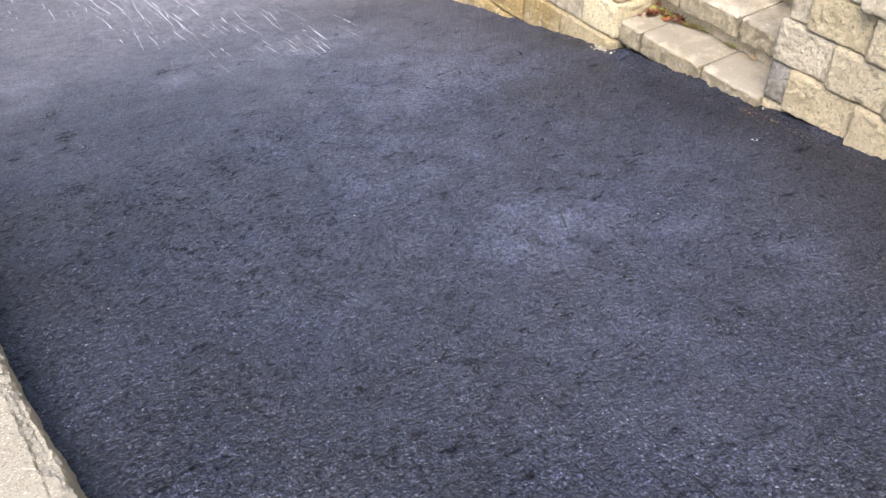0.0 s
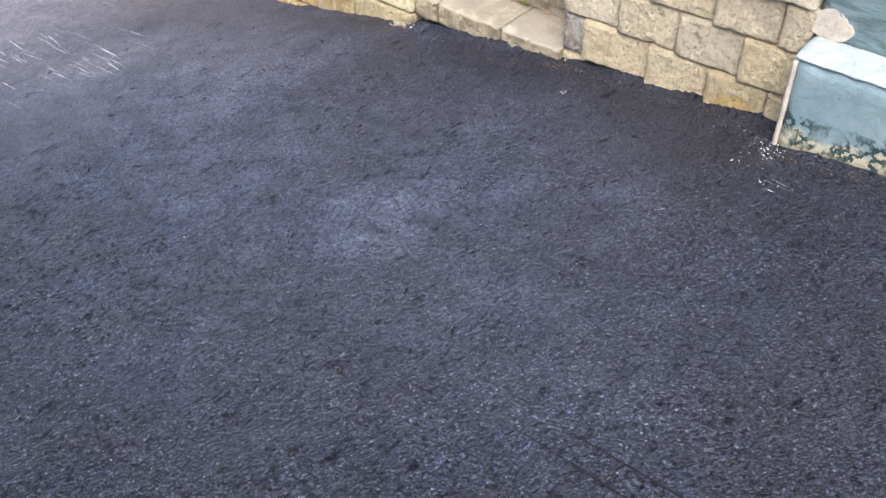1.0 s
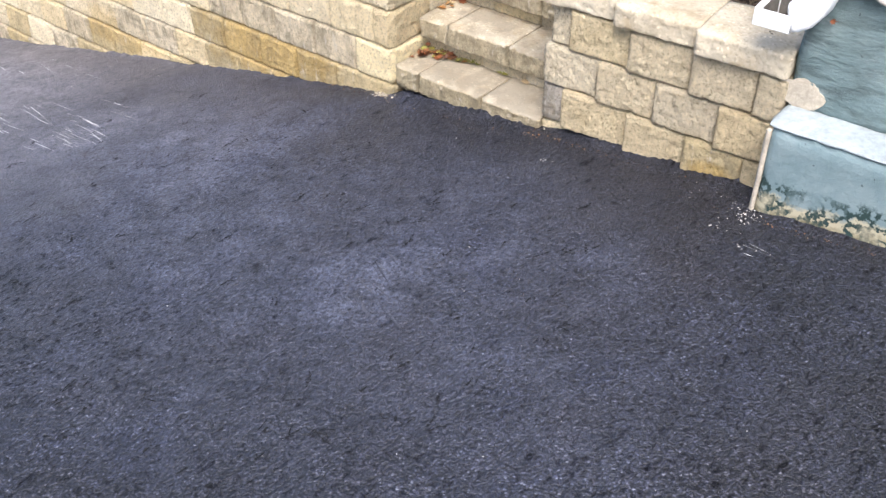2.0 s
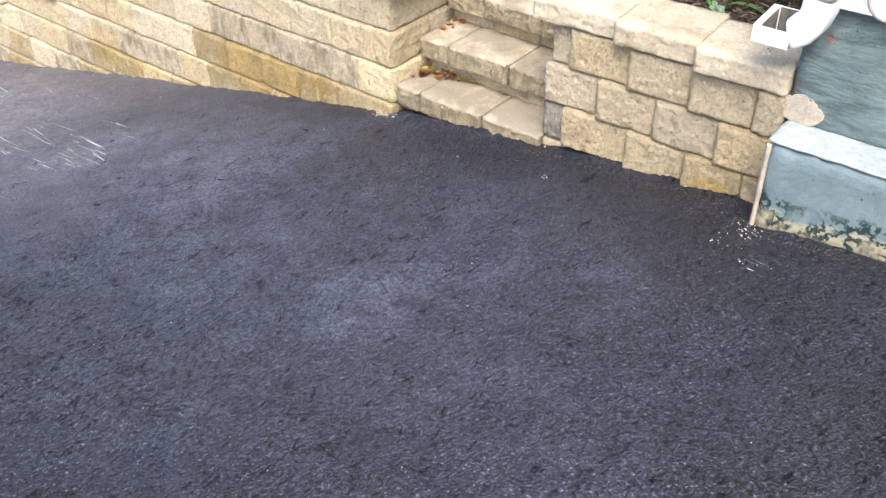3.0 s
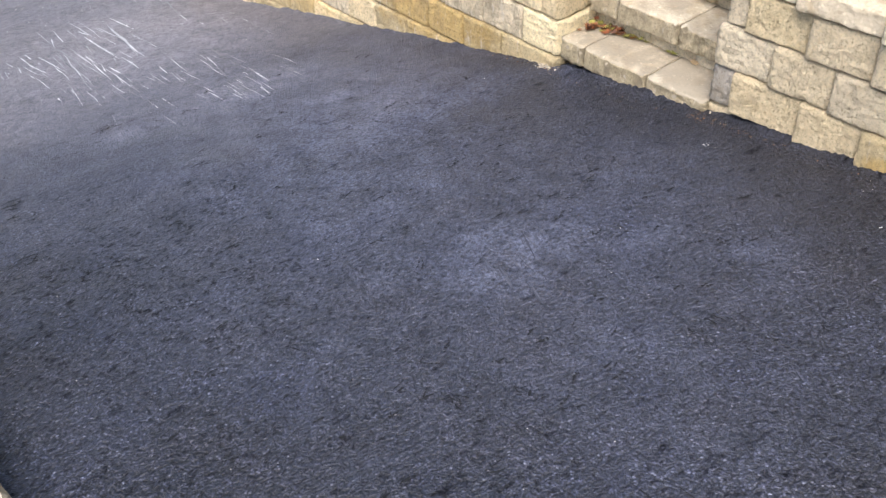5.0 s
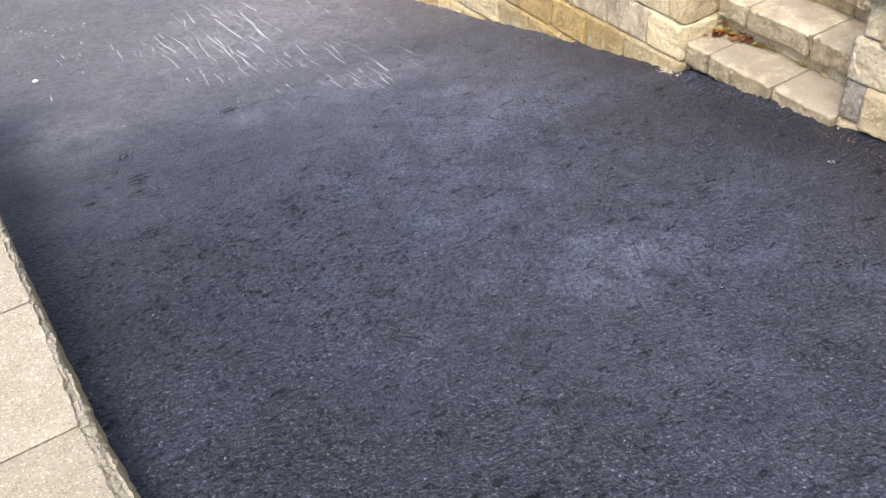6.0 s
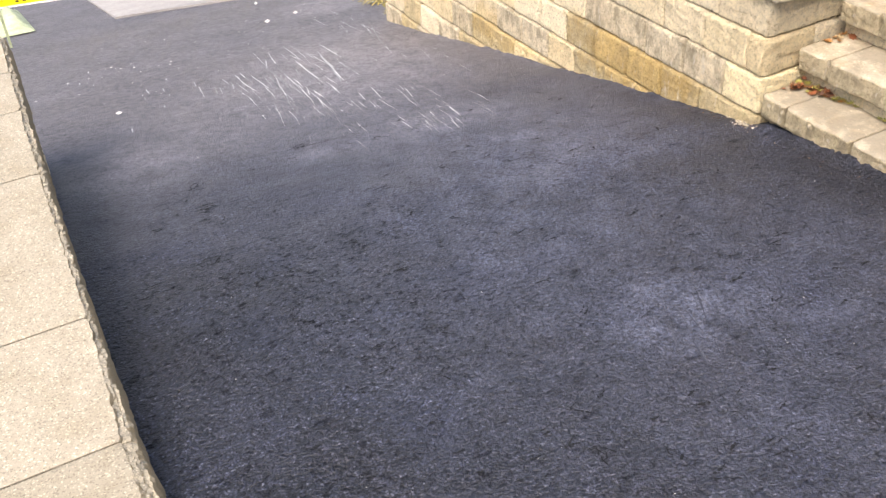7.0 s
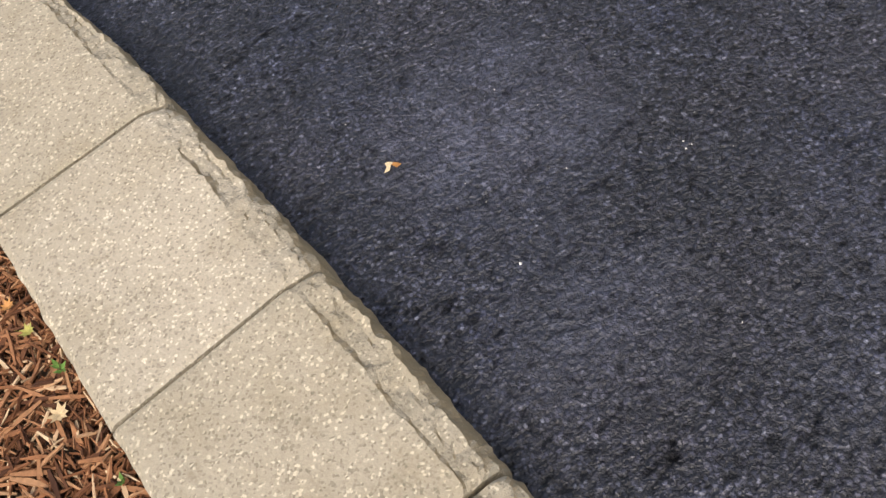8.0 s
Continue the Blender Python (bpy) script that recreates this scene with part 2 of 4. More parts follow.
def make_plain(name, color, rough=0.8, spec=0.4, vary=0.2, scale=20.0, relief=0.3, depth=0.004):
    m, nt, b = material(name, rough, spec)
    at = coords(nt)
    lo, hi = tuple(v * (1 - vary) for v in color), tuple(min(1, v * (1 + vary)) for v in color)
    c = ramp(nt, noise_tex(nt, at, scale, 5, 0.65), [(0.3, lo), (0.7, hi)])
    c = mix(nt, 0.6, c, ramp(nt, noise_tex(nt, at, scale * 7, 3, 0.7), [(0.35, grey(0.75)), (0.6, grey(1.08))]), "MULTIPLY")
    nt.links.new(c, b.inputs["Base Color"])
    bump(nt, b, noise_tex(nt, at, scale * 4, 4, 0.7), relief, depth)
    return m


def make_islands(name, stops, rough=0.85):
    m, nt, b = material(name, rough, 0.25)
    geo = nt.nodes.new("ShaderNodeNewGeometry")
    c = ramp(nt, geo.outputs["Random Per Island"], stops)
    at = geo.outputs["Position"]
    c = mix(nt, 0.7, c, ramp(nt, noise_tex(nt, at, 90, 4, 0.7), [(0.3, grey(0.6)), (0.7, grey(1.15))]), "MULTIPLY")
    nt.links.new(c, b.inputs["Base Color"])
    bump(nt, b, noise_tex(nt, at, 220, 3, 0.7), 0.5, 0.002)
    return m


ASPHALT = make_asphalt()
STAINS = [(0, 0.75, -0.06, 1, 0.95, 0.34, 1.0), (0, 1.9, -0.30, 1, 0.9, 0.22, 0.6), (0, -1.41, 0.15, 1, 0.20, 0.10, 1.0)]
BLOCK = make_block("tan_wall_block", [(0.0, (0.65, 0.53, 0.33)), (0.25, (0.70, 0.59, 0.395)), (0.45, (0.63, 0.54, 0.385)), (0.7, (0.73, 0.605, 0.38)), (0.85, (0.67, 0.58, 0.43)), (1.0, (0.76, 0.66, 0.47))], STAINS)
DULL = make_block("dull_tan_block", [(0.0, (0.57, 0.465, 0.295)), (0.3, (0.61, 0.51, 0.345)), (0.5, (0.54, 0.465, 0.34)), (0.75, (0.64, 0.525, 0.325)), (1.0, (0.61, 0.53, 0.395))], [])
OCHRE = make_block("ochre_stained_block", [(0.0, (0.50, 0.40, 0.225)), (0.5, (0.56, 0.455, 0.27)), (1.0, (0.47, 0.385, 0.235))], STAINS, 0.35)
STAINED = make_block("rain_streaked_block", [(0.0, (0.60, 0.51, 0.36)), (1.0, (0.66, 0.57, 0.42))], [], 0.7)
GREYISH = make_block("grey_weathered_block", [(0.0, (0.42, 0.38, 0.33)), (1.0, (0.50, 0.45, 0.39))], [], 0.6)
GOLD = make_block("pale_gold_block", [(0.0, (0.80, 0.67, 0.42)), (1.0, (0.82, 0.70, 0.45))], [])
SLAB = make_slab("coping_concrete", 1.25, 0.0)
TREAD = make_slab("tread_concrete", 1.08, 0.7)
NOSE = make_block("split_tread_nose", [(0.0, (0.46, 0.385, 0.25)), (0.5, (0.50, 0.42, 0.28)), (1.0, (0.43, 0.365, 0.25))], [], 0.75)
PAINT = make_blue_paint()
WHITE_LEDGE = make_plain("worn_pale_paint", (0.36, 0.40, 0.41), 0.6, 0.4, 0.28, 7, 0.5, 0.006)
PLASTER = make_plain("bare_cream_plaster", (0.47, 0.41, 0.325), 0.9, 0.2, 0.25, 18, 0.5, 0.006)
VINYL = make_plain("white_vinyl", (0.83, 0.83, 0.82), 0.45, 0.5, 0.03, 8, 0.05, 0.001)
SOIL = make_plain("dark_soil", (0.055, 0.038, 0.026), 0.95, 0.2, 0.5, 25, 0.9, 0.012)
MORTAR = make_plain("wall_core", (0.030, 0.024, 0.017), 0.95, 0.1, 0.3, 18)
CHIPS = make_islands("mulch", [(0.0, (0.05, 0.020, 0.010)), (0.3, (0.13, 0.052, 0.022)), (0.6, (0.23, 0.10, 0.045)), (0.87, (0.32, 0.17, 0.085)), (1.0, (0.58, 0.43, 0.27))])
GREEN = make_islands("green_leaf", [(0.0, (0.06, 0.12, 0.03)), (0.6, (0.12, 0.22, 0.05)), (1.0, (0.25, 0.33, 0.10))], 0.5)
GRIT = make_islands("grit", [(0.0, (0.35, 0.33, 0.30)), (1.0, (0.72, 0.70, 0.66))])
SCUFF = make_islands("chalky_scuff", [(0.0, (0.13, 0.132, 0.14)), (0.45, (0.28, 0.282, 0.288)), (0.75, (0.56, 0.56, 0.56)), (1.0, (0.80, 0.80, 0.79))])
CRACK = make_plain("crack_shadowed_tar", (0.007, 0.007, 0.008), 0.8, 0.3, 0.3, 60)
PAVING = make_plain("pale_concrete_paving", (0.66, 0.63, 0.60), 0.9, 0.25, 0.08, 5, 0.3, 0.004)
TAPE = make_plain("yellow_plastic_film", (0.95, 0.80, 0.01), 0.35, 0.5, 0.06, 8, 0.05, 0.001)
WALK = make_plain("grey_concrete_paving", (0.34, 0.318, 0.30), 0.9, 0.25, 0.12, 5, 0.3, 0.004)
FAINT = make_islands("faint_scuff", [(0.0, (0.045, 0.047, 0.064)), (0.7, (0.07, 0.073, 0.093)), (1.0, (0.11, 0.113, 0.135))])
# dark colour that paints the shade inside the downspout's mouth
SPOUT_SHADE = make_plain("shade_dark_vinyl", (0.16, 0.145, 0.125), 0.8, 0.3, 0.4, 25, 0.3, 0.002)
INK = make_plain("black_print", (0.02, 0.02, 0.02), 0.5, 0.4, 0.1, 8)
CABLE = make_plain("grey_cable", (0.30, 0.28, 0.25), 0.6, 0.4, 0.1, 30)
EARTH = make_plain("verge_earth", (0.16, 0.14, 0.09), 0.95, 0.2, 0.3, 3, 0.6, 0.02)


# ---- helpers for shapes ----
def mesh_of(name, verts, faces, mat, smooth=False):
    me = bpy.data.meshes.new(name)
    me.from_pydata(verts, [], faces)
    me.materials.append(mat)
    if smooth:
        me.polygons.foreach_set("use_smooth", [True] * len(me.polygons))
    me.update()
    return me


def thing(name, label, category, kind="", group=""):
    return tagged(new(name), label, category, group, kind)


def piece(name, verts, faces, mat, parent=None, label="", smooth=False, at=None):
    ob = new(name, mesh_of(name, verts, faces, mat, smooth))
    if at is not None:
        ob.matrix_basis = at
    if parent is not None:
        ob.parent = parent
    return tagged(ob, label)


def box(x0, x1, y0, y1, z0, z1):
    v = [(x, y, z) for x in (x0, x1) for y in (y0, y1) for z in (z0, z1)]
    f = [(0, 1, 3, 2), (4, 6, 7, 5), (0, 4, 5, 1), (2, 3, 7, 6), (0, 2, 6, 4), (1, 5, 7, 3)]
    return v, f


def ground_z(x, y):
    """The asphalt: it climbs from the street, and more gently past the steps."""
    return -0.0164 - 0.0215 * x - 0.1123 * y - 0.1081 * 0.5 * (y + math.sqrt(y * y + 0.24))


def rock(size, amp, seed, grid=0.02, faces="f", edge=0.006, edge_y=None, lean=0.0):
    """A split-faced unit in its own axes: x is the depth (the face looks to -x), y the length, z the height, from a corner at 0.
    faces: which sides are broken rough: f front, s the side y=0, t the side y=length. Its edges are worn round, unevenly."""
    dx, dy, dz = size
    ny, nz, nx = max(2, round(dy / grid)), max(2, round(dz / grid)), max(2, round(dx / (grid * 2)))
    off = Vector((seed * 7.31 % 91, seed * 3.77 % 57, seed * 1.93 % 73))
    verts, index, quads = [], {}, []

    def vert(i, j, k):
        key = (i, j, k)
        if key in index:
            return index[key]
        x, y, z = dx * i / nx, dy * j / ny, dz * k / nz
        p = Vector((x, y, z))
        big = noise.noise((p + off) * 8) * 0.35 + (0.5 - abs(noise.noise((p + off) * 24))) * 0.35 + noise.noise((p + off) * 52) * 0.5 + noise.noise((p + off) * 103) * 0.5
        chip = 1.0 + 0.9 * noise.noise((p + off) * 26)
        wide = edge * max(0.35, chip)
        ey, ez, ex = (max(0.0, 1 - min(a, b - a) / wide) ** 2 for a, b in ((y, dy), (z, dz), (x, dx)))
        if z < dz / 2:
            ez *= 0.3
        q = p.copy()
        if i == 0 and "f" in faces:
            q.x += -amp * (0.5 + 0.75 * big) * (1 - 0.6 * max(ey, ez)) + 0.75 * wide * min(1.2, ey + ez)
        elif i == 0:
            q.x += 0.3 * wide * max(ey, ez)
        for at, key_side, way in ((0, "s", -1), (ny, "t", 1)):
            if j == at and key_side in faces:
                q.y += way * (amp * (0.4 + 0.75 * big) * (1 - max(ex, ez)) - 0.75 * wide * min(1.2, ex + ez))
        if k in (0, nz):
            q.z += 0.003 * noise.noise((p + off) * 22) + (-1 if k else 1) * 0.5 * wide * max(ex if x < dx / 2 else 0.0, ey)
        if j in (0, ny):
            q.y += 0.002 * noise.noise((p + off) * 26)
        q.x += lean * z
        index[key] = len(verts)
        verts.append(tuple(q))
        return index[key]

    def patch(a, b, at):
        for u in range(a):
            for w in range(b):
                quads.append((at(u, w), at(u + 1, w), at(u + 1, w + 1), at(u, w + 1)))
    patch(nz, ny, lambda u, w: vert(0, w, u))
    patch(ny, nz, lambda u, w: vert(nx, u, w))
    patch(nx, nz, lambda u, w: vert(u, 0, w))
    patch(nz, nx, lambda u, w: vert(w, ny, u))
    patch(ny, nx, lambda u, w: vert(w, u, 0))
    patch(nx, ny, lambda u, w: vert(u, w, nz))
    return verts, quads


SEED = [0]


def stone(parent, x, y, z, depth, length, height, name="stone_block", mat=None, amp=0.017, faces="f", turn=0.0, label="", grid=0.02, edge=0.006, tilt=0.0, lean=0.0):
    """Sets one unit with the corner of its face at (x, y, z); its length runs along +y, its depth along +x, before the turn about z."""
    SEED[0] += 1
    v, f = rock((depth, length, height), amp, SEED[0], grid, faces, edge, None, lean)
    if name == "stone_block":
        # laid by hand: a little proud, a little askew
        x, turn, tilt = x + rnd.uniform(-0.003, 0.003), turn + rnd.uniform(-0.8, 0.8), tilt + rnd.uniform(-0.5, 0.5)
    return piece(name, v, f, mat or BLOCK, parent, label, True, pose(x, y, z, tilt, 0, turn))


R, CAP = 0.152, 0.091
BATTER = 0.075
rnd = random.Random(5)


# ---- ground ----
def sheet(name, x0, x1, y0, y1, step, height, mat):
    nx, ny = round((x1 - x0) / step), round((y1 - y0) / step)
    v = [(x0 + (x1 - x0) * i / nx, y0 + (y1 - y0) * j / ny) for j in range(ny + 1) for i in range(nx + 1)]
    v = [(x, y, height(x, y)) for x, y in v]
    f = [(j * (nx + 1) + i, j * (nx + 1) + i + 1, (j + 1) * (nx + 1) + i + 1, (j + 1) * (nx + 1) + i) for j in range(ny) for i in range(nx)]
    return new(name, mesh_of(name, v, f, mat, True))


def far_land(x, y):
    if y > 5:
        return ground_z(x, y) - 0.12 if y < 9 else ground_z(0, 9.0) - 0.12
    return ground_z(0, max(-9, y)) - 0.30


def land_levels():
    """One sheet to the horizon, fine near the place and coarse far off."""
    xs = sorted({round(s * a, 2) for s in (1, -1) for a in (0, 1, 2, 3.5, 5, 8, 14, 30, 80, 300, 1500)})
    ys = sorted({-1500, -300, -80, -30, -14, -9, -6, -4, -2, 0, 2, 4, 5.2, 6, 7, 9, 14, 30, 80, 300, 1500})
    v = [(x, y, far_land(x, y)) for y in ys for x in xs]
    w = len(xs)
    f = [(j * w + i, j * w + i + 1, (j + 1) * w + i + 1, (j + 1) * w + i) for j in range(len(ys) - 1) for i in range(w - 1)]
    return new("ground", mesh_of("ground", v, f, EARTH))


tagged(land_levels(), "bare earth verge round the driveway", "ground", kind="structure")


def drive_z(x, y):
    p = Vector((x, y, 0))
    return ground_z(x, y) + 0.006 * noise.noise(p * 1.7) + 0.0025 * noise.noise(p * 7)


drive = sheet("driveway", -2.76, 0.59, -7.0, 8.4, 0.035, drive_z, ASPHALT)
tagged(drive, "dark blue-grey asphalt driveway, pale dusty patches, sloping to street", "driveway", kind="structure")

# ---- the long retaining wall beside the driveway ----
wall = thing("retaining_wall", "tan split-face concrete block wall stepping down the driveway", "wall", "structure")
STEPS_DOWN = [(0.0, 0.72, 3), (0.72, 1.31, 2), (1.31, 1.88, 1), (1.88, 2.46, 0), (2.46, 3.02, -1), (3.02, 3.30, -2)]
core = [(0.012, 0.20, a + 0.06 * (a == 0) + 0.01, b - 0.01, -1.4, top * R - 0.01) for a, b, top in STEPS_DOWN]
cv, cf = [], []
for b6 in core:
    v, f = box(*b6)
    cf += [tuple(i + len(cv) for i in q) for q in f]
    cv += v
piece("wall_core", [(x + BATTER * z, y, z) for x, y, z in cv], cf, MORTAR, wall)


def wall_top(y):
    for a, b, top in STEPS_DOWN:
        if a - 0.001 <= y < b:
            return top
    return -2


FIRST = {0: 0.205, 1: 0.105, 2: 0.30, -1: 0.32, -2: 0.24, -3: 0.3, -4: 0.2, -5: 0.26, -6: 0.3}
for k in range(-6, 3):
    y, first = 0.0, True
    while y < 3.29:
        length = FIRST[k] if first else 0.236 + rnd.uniform(-0.012, 0.012)
        end = min(y + length, 3.30)
        if 3.30 - end < 0.07:
            end = 3.30
        # a course ends where the cap above it steps down
        if k >= -2:
            limit = next((b for a, b, top in reversed(STEPS_DOWN) if top > k), 0)
            end = min(end, limit) if limit > y + 0.01 else y
            if limit - end < 0.07 and limit > end:
                end = limit
        if end - y < 0.02:
            break
        mid = 0.5 * (y + end)
        if (k + 1) * R > ground_z(0, end) - 0.01:
            low = k * R < ground_z(0, y) + 0.13
            side = "fs" if first else "f"
            if end > 3.28:
                side += "t"
            pick = rnd.random()
            if k == 0:
                mat = GOLD if first else STAINED if mid < 1.05 else BLOCK
            elif k < 0:
                mat = OCHRE if mid < 1.15 or (low and pick < 0.35) else STAINED if low and pick < 0.75 else BLOCK
            else:
                mat = BLOCK
            back_y = BATTER * k * R if first and k > 0 else 0.0
            stone(wall, BATTER * k * R, y + back_y + 0.001, k * R + 0.001, 0.25 if first else 0.16, end - y - back_y - 0.002, R - 0.002, mat=mat, faces=side, grid=0.0085, edge=0.008, amp=0.0140)
        y, first = end, False

for a, b, top in STEPS_DOWN:
    n = max(1, round((b - a) / 0.29))
    for i in range(n):
        y0, y1 = a + (b - a) * i / n, a + (b - a) * (i + 1) / n
        side = "fs" if i == 0 else "f"
        stone(wall, BATTER * top * R - 0.035, y0 - (0.03 if i == 0 else 0) + 0.001, top * R, 0.31, y1 - y0 + (0.03 if i == 0 else 0) - 0.002, CAP, "cap_stone", SLAB, 0.011, side, grid=0.010, edge=0.010)

# the short return of that wall, beside the steps
back = thing("return_wall", "tan split-face block wall end beside the garden steps", "wall", "structure")
for k in range(0, 3):
    x = 0.252
    while x < 1.2:
        length = rnd.uniform(0.20, 0.25)
        SEED[0] += 1
        v, f = rock((0.18, length - 0.002, R - 0.002), 0.012, SEED[0], 0.010, "f", 0.010)
        piece("stone_block", v, f, BLOCK, back, smooth=True, at=pose(x + length, BATTER * k * R, k * R + 0.002, 0, 0, 90))
        x += length
for i in range(3):
    SEED[0] += 1
    v, f = rock((0.28, 0.298, CAP), 0.010, SEED[0], 0.011, "f", 0.010)
    piece("cap_stone", v, f, SLAB, back, smooth=True, at=pose(0.275 + 0.3 * (i + 1), -0.03, 3 * R, 0, 0, 90))
v, f = box(0.26, 1.2, 0.03, 0.3, -0.3, 3 * R - 0.01)
piece("wall_core", v, f, MORTAR, back)

# ---- steps ----
steps = thing("garden_steps", "tan concrete garden steps with split-face treads between block walls", "steps")


def tread(level, nose, joints, depth):
    for a, b in zip(joints, joints[1:]):
        ob = stone(steps, nose, b + 0.0015, level - CAP, depth, a - b - 0.003, CAP, "tread", TREAD, 0.019, "f", grid=0.0085, edge=0.007, label="smooth-topped concrete tread with rough nose")
        ob.data.materials.append(NOSE)
        for p in ob.data.polygons:
            p.material_index = int(p.normal.z < 0.6)


def riser(x, z0, z1, joints):
    for a, b in zip(joints, joints[1:]):
        stone(steps, x, b + 0.001, z0, 0.12, a - b - 0.002, z1 - z0, "riser", BLOCK, 0.006, "f", grid=0.014, edge=0.008)


tread(0.097, 0.004, (-0.012, -0.137, -0.447, -0.716), 0.30)
tread(0.249, 0.166, (-0.012, -0.155, -0.453, -0.74), 0.30)
tread(0.401, 0.345, (-0.012, -0.20, -0.48, -0.76), 0.36)
riser(0.205, 0.090, 0.158, (-0.01, -0.30, -0.51, -0.74))
riser(0.388, 0.245, 0.310, (-0.01, -0.22, -0.45, -0.62, -0.74))
riser(0.05, -0.14, 0.006, (-0.01, -0.25, -0.50, -0.71))
riser(0.62, 0.395, 0.462, (-0.01, -0.26, -0.52, -0.76))
tread(0.553, 0.59, (-0.012, -0.30, -0.58, -0.80), 0.5)

# ---- planter wall ----
planter = thing("planter_wall", "low tan split-face block planter wall with smooth caps", "wall", "structure")
PT = 3.0


def px(y):
    return 0.033 - 0.062 * (-0.83 - y)


ROWS = [(-0.057, (-0.705, -0.90, -1.13, -1.36, -1.59)), (0.095, (-0.708, -0.80, -1.066, -1.295, -1.505, -1.59)),
        (0.247, (-0.710, -0.934, -1.160, -1.392, -1.59)), (0.399, (-0.722, -0.806, -1.044, -1.275, -1.495, -1.59))]
for z, joints in ROWS:
    for i, (a, b) in enumerate(zip(joints, joints[1:])):
        mat = GREYISH if z == 0.095 and i == 0 else OCHRE if z < 0.1 and b < -1.29 and i == 3 else DULL
        stone(planter, px(b) + 0.018 * (z - 0.095) + (0.014 if z < 0 else 0.0), b + 0.001, z + 0.001, 0.17, a - b - 0.002, R - 0.002, mat=mat, faces="ft" if i == 0 else "f", turn=PT, grid=0.0080, edge=0.009, amp=0.0140)
for i, (a, b) in enumerate(zip((-0.655, -0.985, -1.283, -1.588), (-0.985, -1.283, -1.588))):
    stone(planter, px(b) - 0.008, b + 0.003, 0.551, 0.25, a - b - 0.003, 0.087, "cap_stone", SLAB, 0.012, "ft" if i == 0 else "f", turn=PT, grid=0.009, edge=0.010)
v, f = box(0.016, 0.20, -1.58, -0.74, -0.2, 0.545)
v = [(x + px(y), y, z) for x, y, z in v]
piece("wall_core", v, f, MORTAR, planter)

# ---- planter bed and its plants ----
def bed(name, x0, x1, y0, y1, z, mat, label):
    ob = sheet(name, x0, x1, y0, y1, 0.04, lambda x, y: z + 0.012 * noise.noise(Vector((x, y, 3)) * 9), mat)
    return tagged(ob, label, "garden bed", kind="structure")


bed("planter_bed", 0.20, 1.6, -1.56, -0.72, 0.585, SOIL, "dark soil bed behind the planter wall")


def chips(name, n, x0, x1, y0, y1, height, length, label, seed, mat=None):
    """Shredded bark: flat bent slivers lying at all angles."""
    rg = random.Random(seed)
    v, f = [], []
    for _ in range(n):
        x, y = rg.uniform(x0, x1), rg.uniform(y0, y1)
        ln = length * rg.uniform(0.35, 1.3)
        w, th = ln * rg.uniform(0.05, 0.16), rg.uniform(0.002, 0.005)
        m = pose(x, y, height(x, y) + rg.uniform(0.0, 0.022), rg.uniform(-25, 25), rg.uniform(-22, 22), rg.uniform(0, 360))
        bend = rg.uniform(-0.006, 0.006)
        base = len(v)
        for i, s in enumerate((-0.5, 0.0, 0.5)):
            ww = w * (0.5 if i != 1 else 1.0) * rg.uniform(0.7, 1.1)
            for a, b in ((-1, 0), (1, 0), (1, 1), (-1, 1)):
                v.append(tuple(m @ Vector((s * ln, a * ww / 2, b * th + (bend if i == 1 else 0)))))
        for i in (0, 4):
            f += [tuple(base + i + q for q in (k, (k + 1) % 4, 4 + (k + 1) % 4, 4 + k)) for k in range(4)]
        f += [(base + 3, base + 2, base + 1, base), (base + 8, base + 9, base + 10, base + 11)]
    ob = new(name, mesh_of(name, v, f, mat or CHIPS))
    return tagged(ob, label, "mulch", kind="stuff")


DARKCHIPS = make_islands("dark_mulch", [(0.0, (0.04, 0.028, 0.020)), (0.55, (0.11, 0.078, 0.056)), (0.85, (0.22, 0.165, 0.115)), (1.0, (0.40, 0.31, 0.20))])
chips("bark_mulch", 2600, 0.20, 1.0, -1.56, -0.75, lambda x, y: 0.585, 0.035, "weathered dark bark mulch in the planter", 3, DARKCHIPS)


OLIVE = make_islands("olive_leaf", [(0.0, (0.10, 0.13, 0.03)), (0.5, (0.24, 0.25, 0.06)), (1.0, (0.42, 0.34, 0.10))], 0.6)


def blade_plant(x, y, z, n, length, seed, name, label, width=0.022, spread=55, toward=None, mat=None):
    """A tuft of arching strap leaves out of one base."""
    rg = random.Random(seed)
    root = thing(name, label, "plant")
    root.matrix_basis = pose(x, y, z)
    for _ in range(n):
        turn, lean, ln = rg.uniform(0, 360) if toward is None else toward + rg.uniform(-60, 60), rg.uniform(15, spread), length * rg.uniform(0.6, 1.1)
        v, f = [], []
        p, a = Vector((0, 0, 0)), radians(90 - lean)
        for i in range(7):
            t = i / 6
            w = width * (0.55 + 0.9 * t) * (1 - t ** 3) / 2 + 0.0006
            v += [(p.x, -w, p.z + 0.18 * w), (p.x, 0, p.z), (p.x, w, p.z + 0.18 * w)]
            p = p + Vector((math.cos(a), 0, math.sin(a))) * ln / 6
            a -= radians(lean) * 0.27
        f = [(3 * i + k, 3 * i + k + 1, 3 * i + k + 4, 3 * i + k + 3) for i in range(6) for k in (0, 1)]
        piece("leaf", v, f, mat or GREEN, root, smooth=True, at=pose(rg.uniform(-.01, .01), rg.uniform(-.01, .01), 0, 0, 0, turn))
    return root


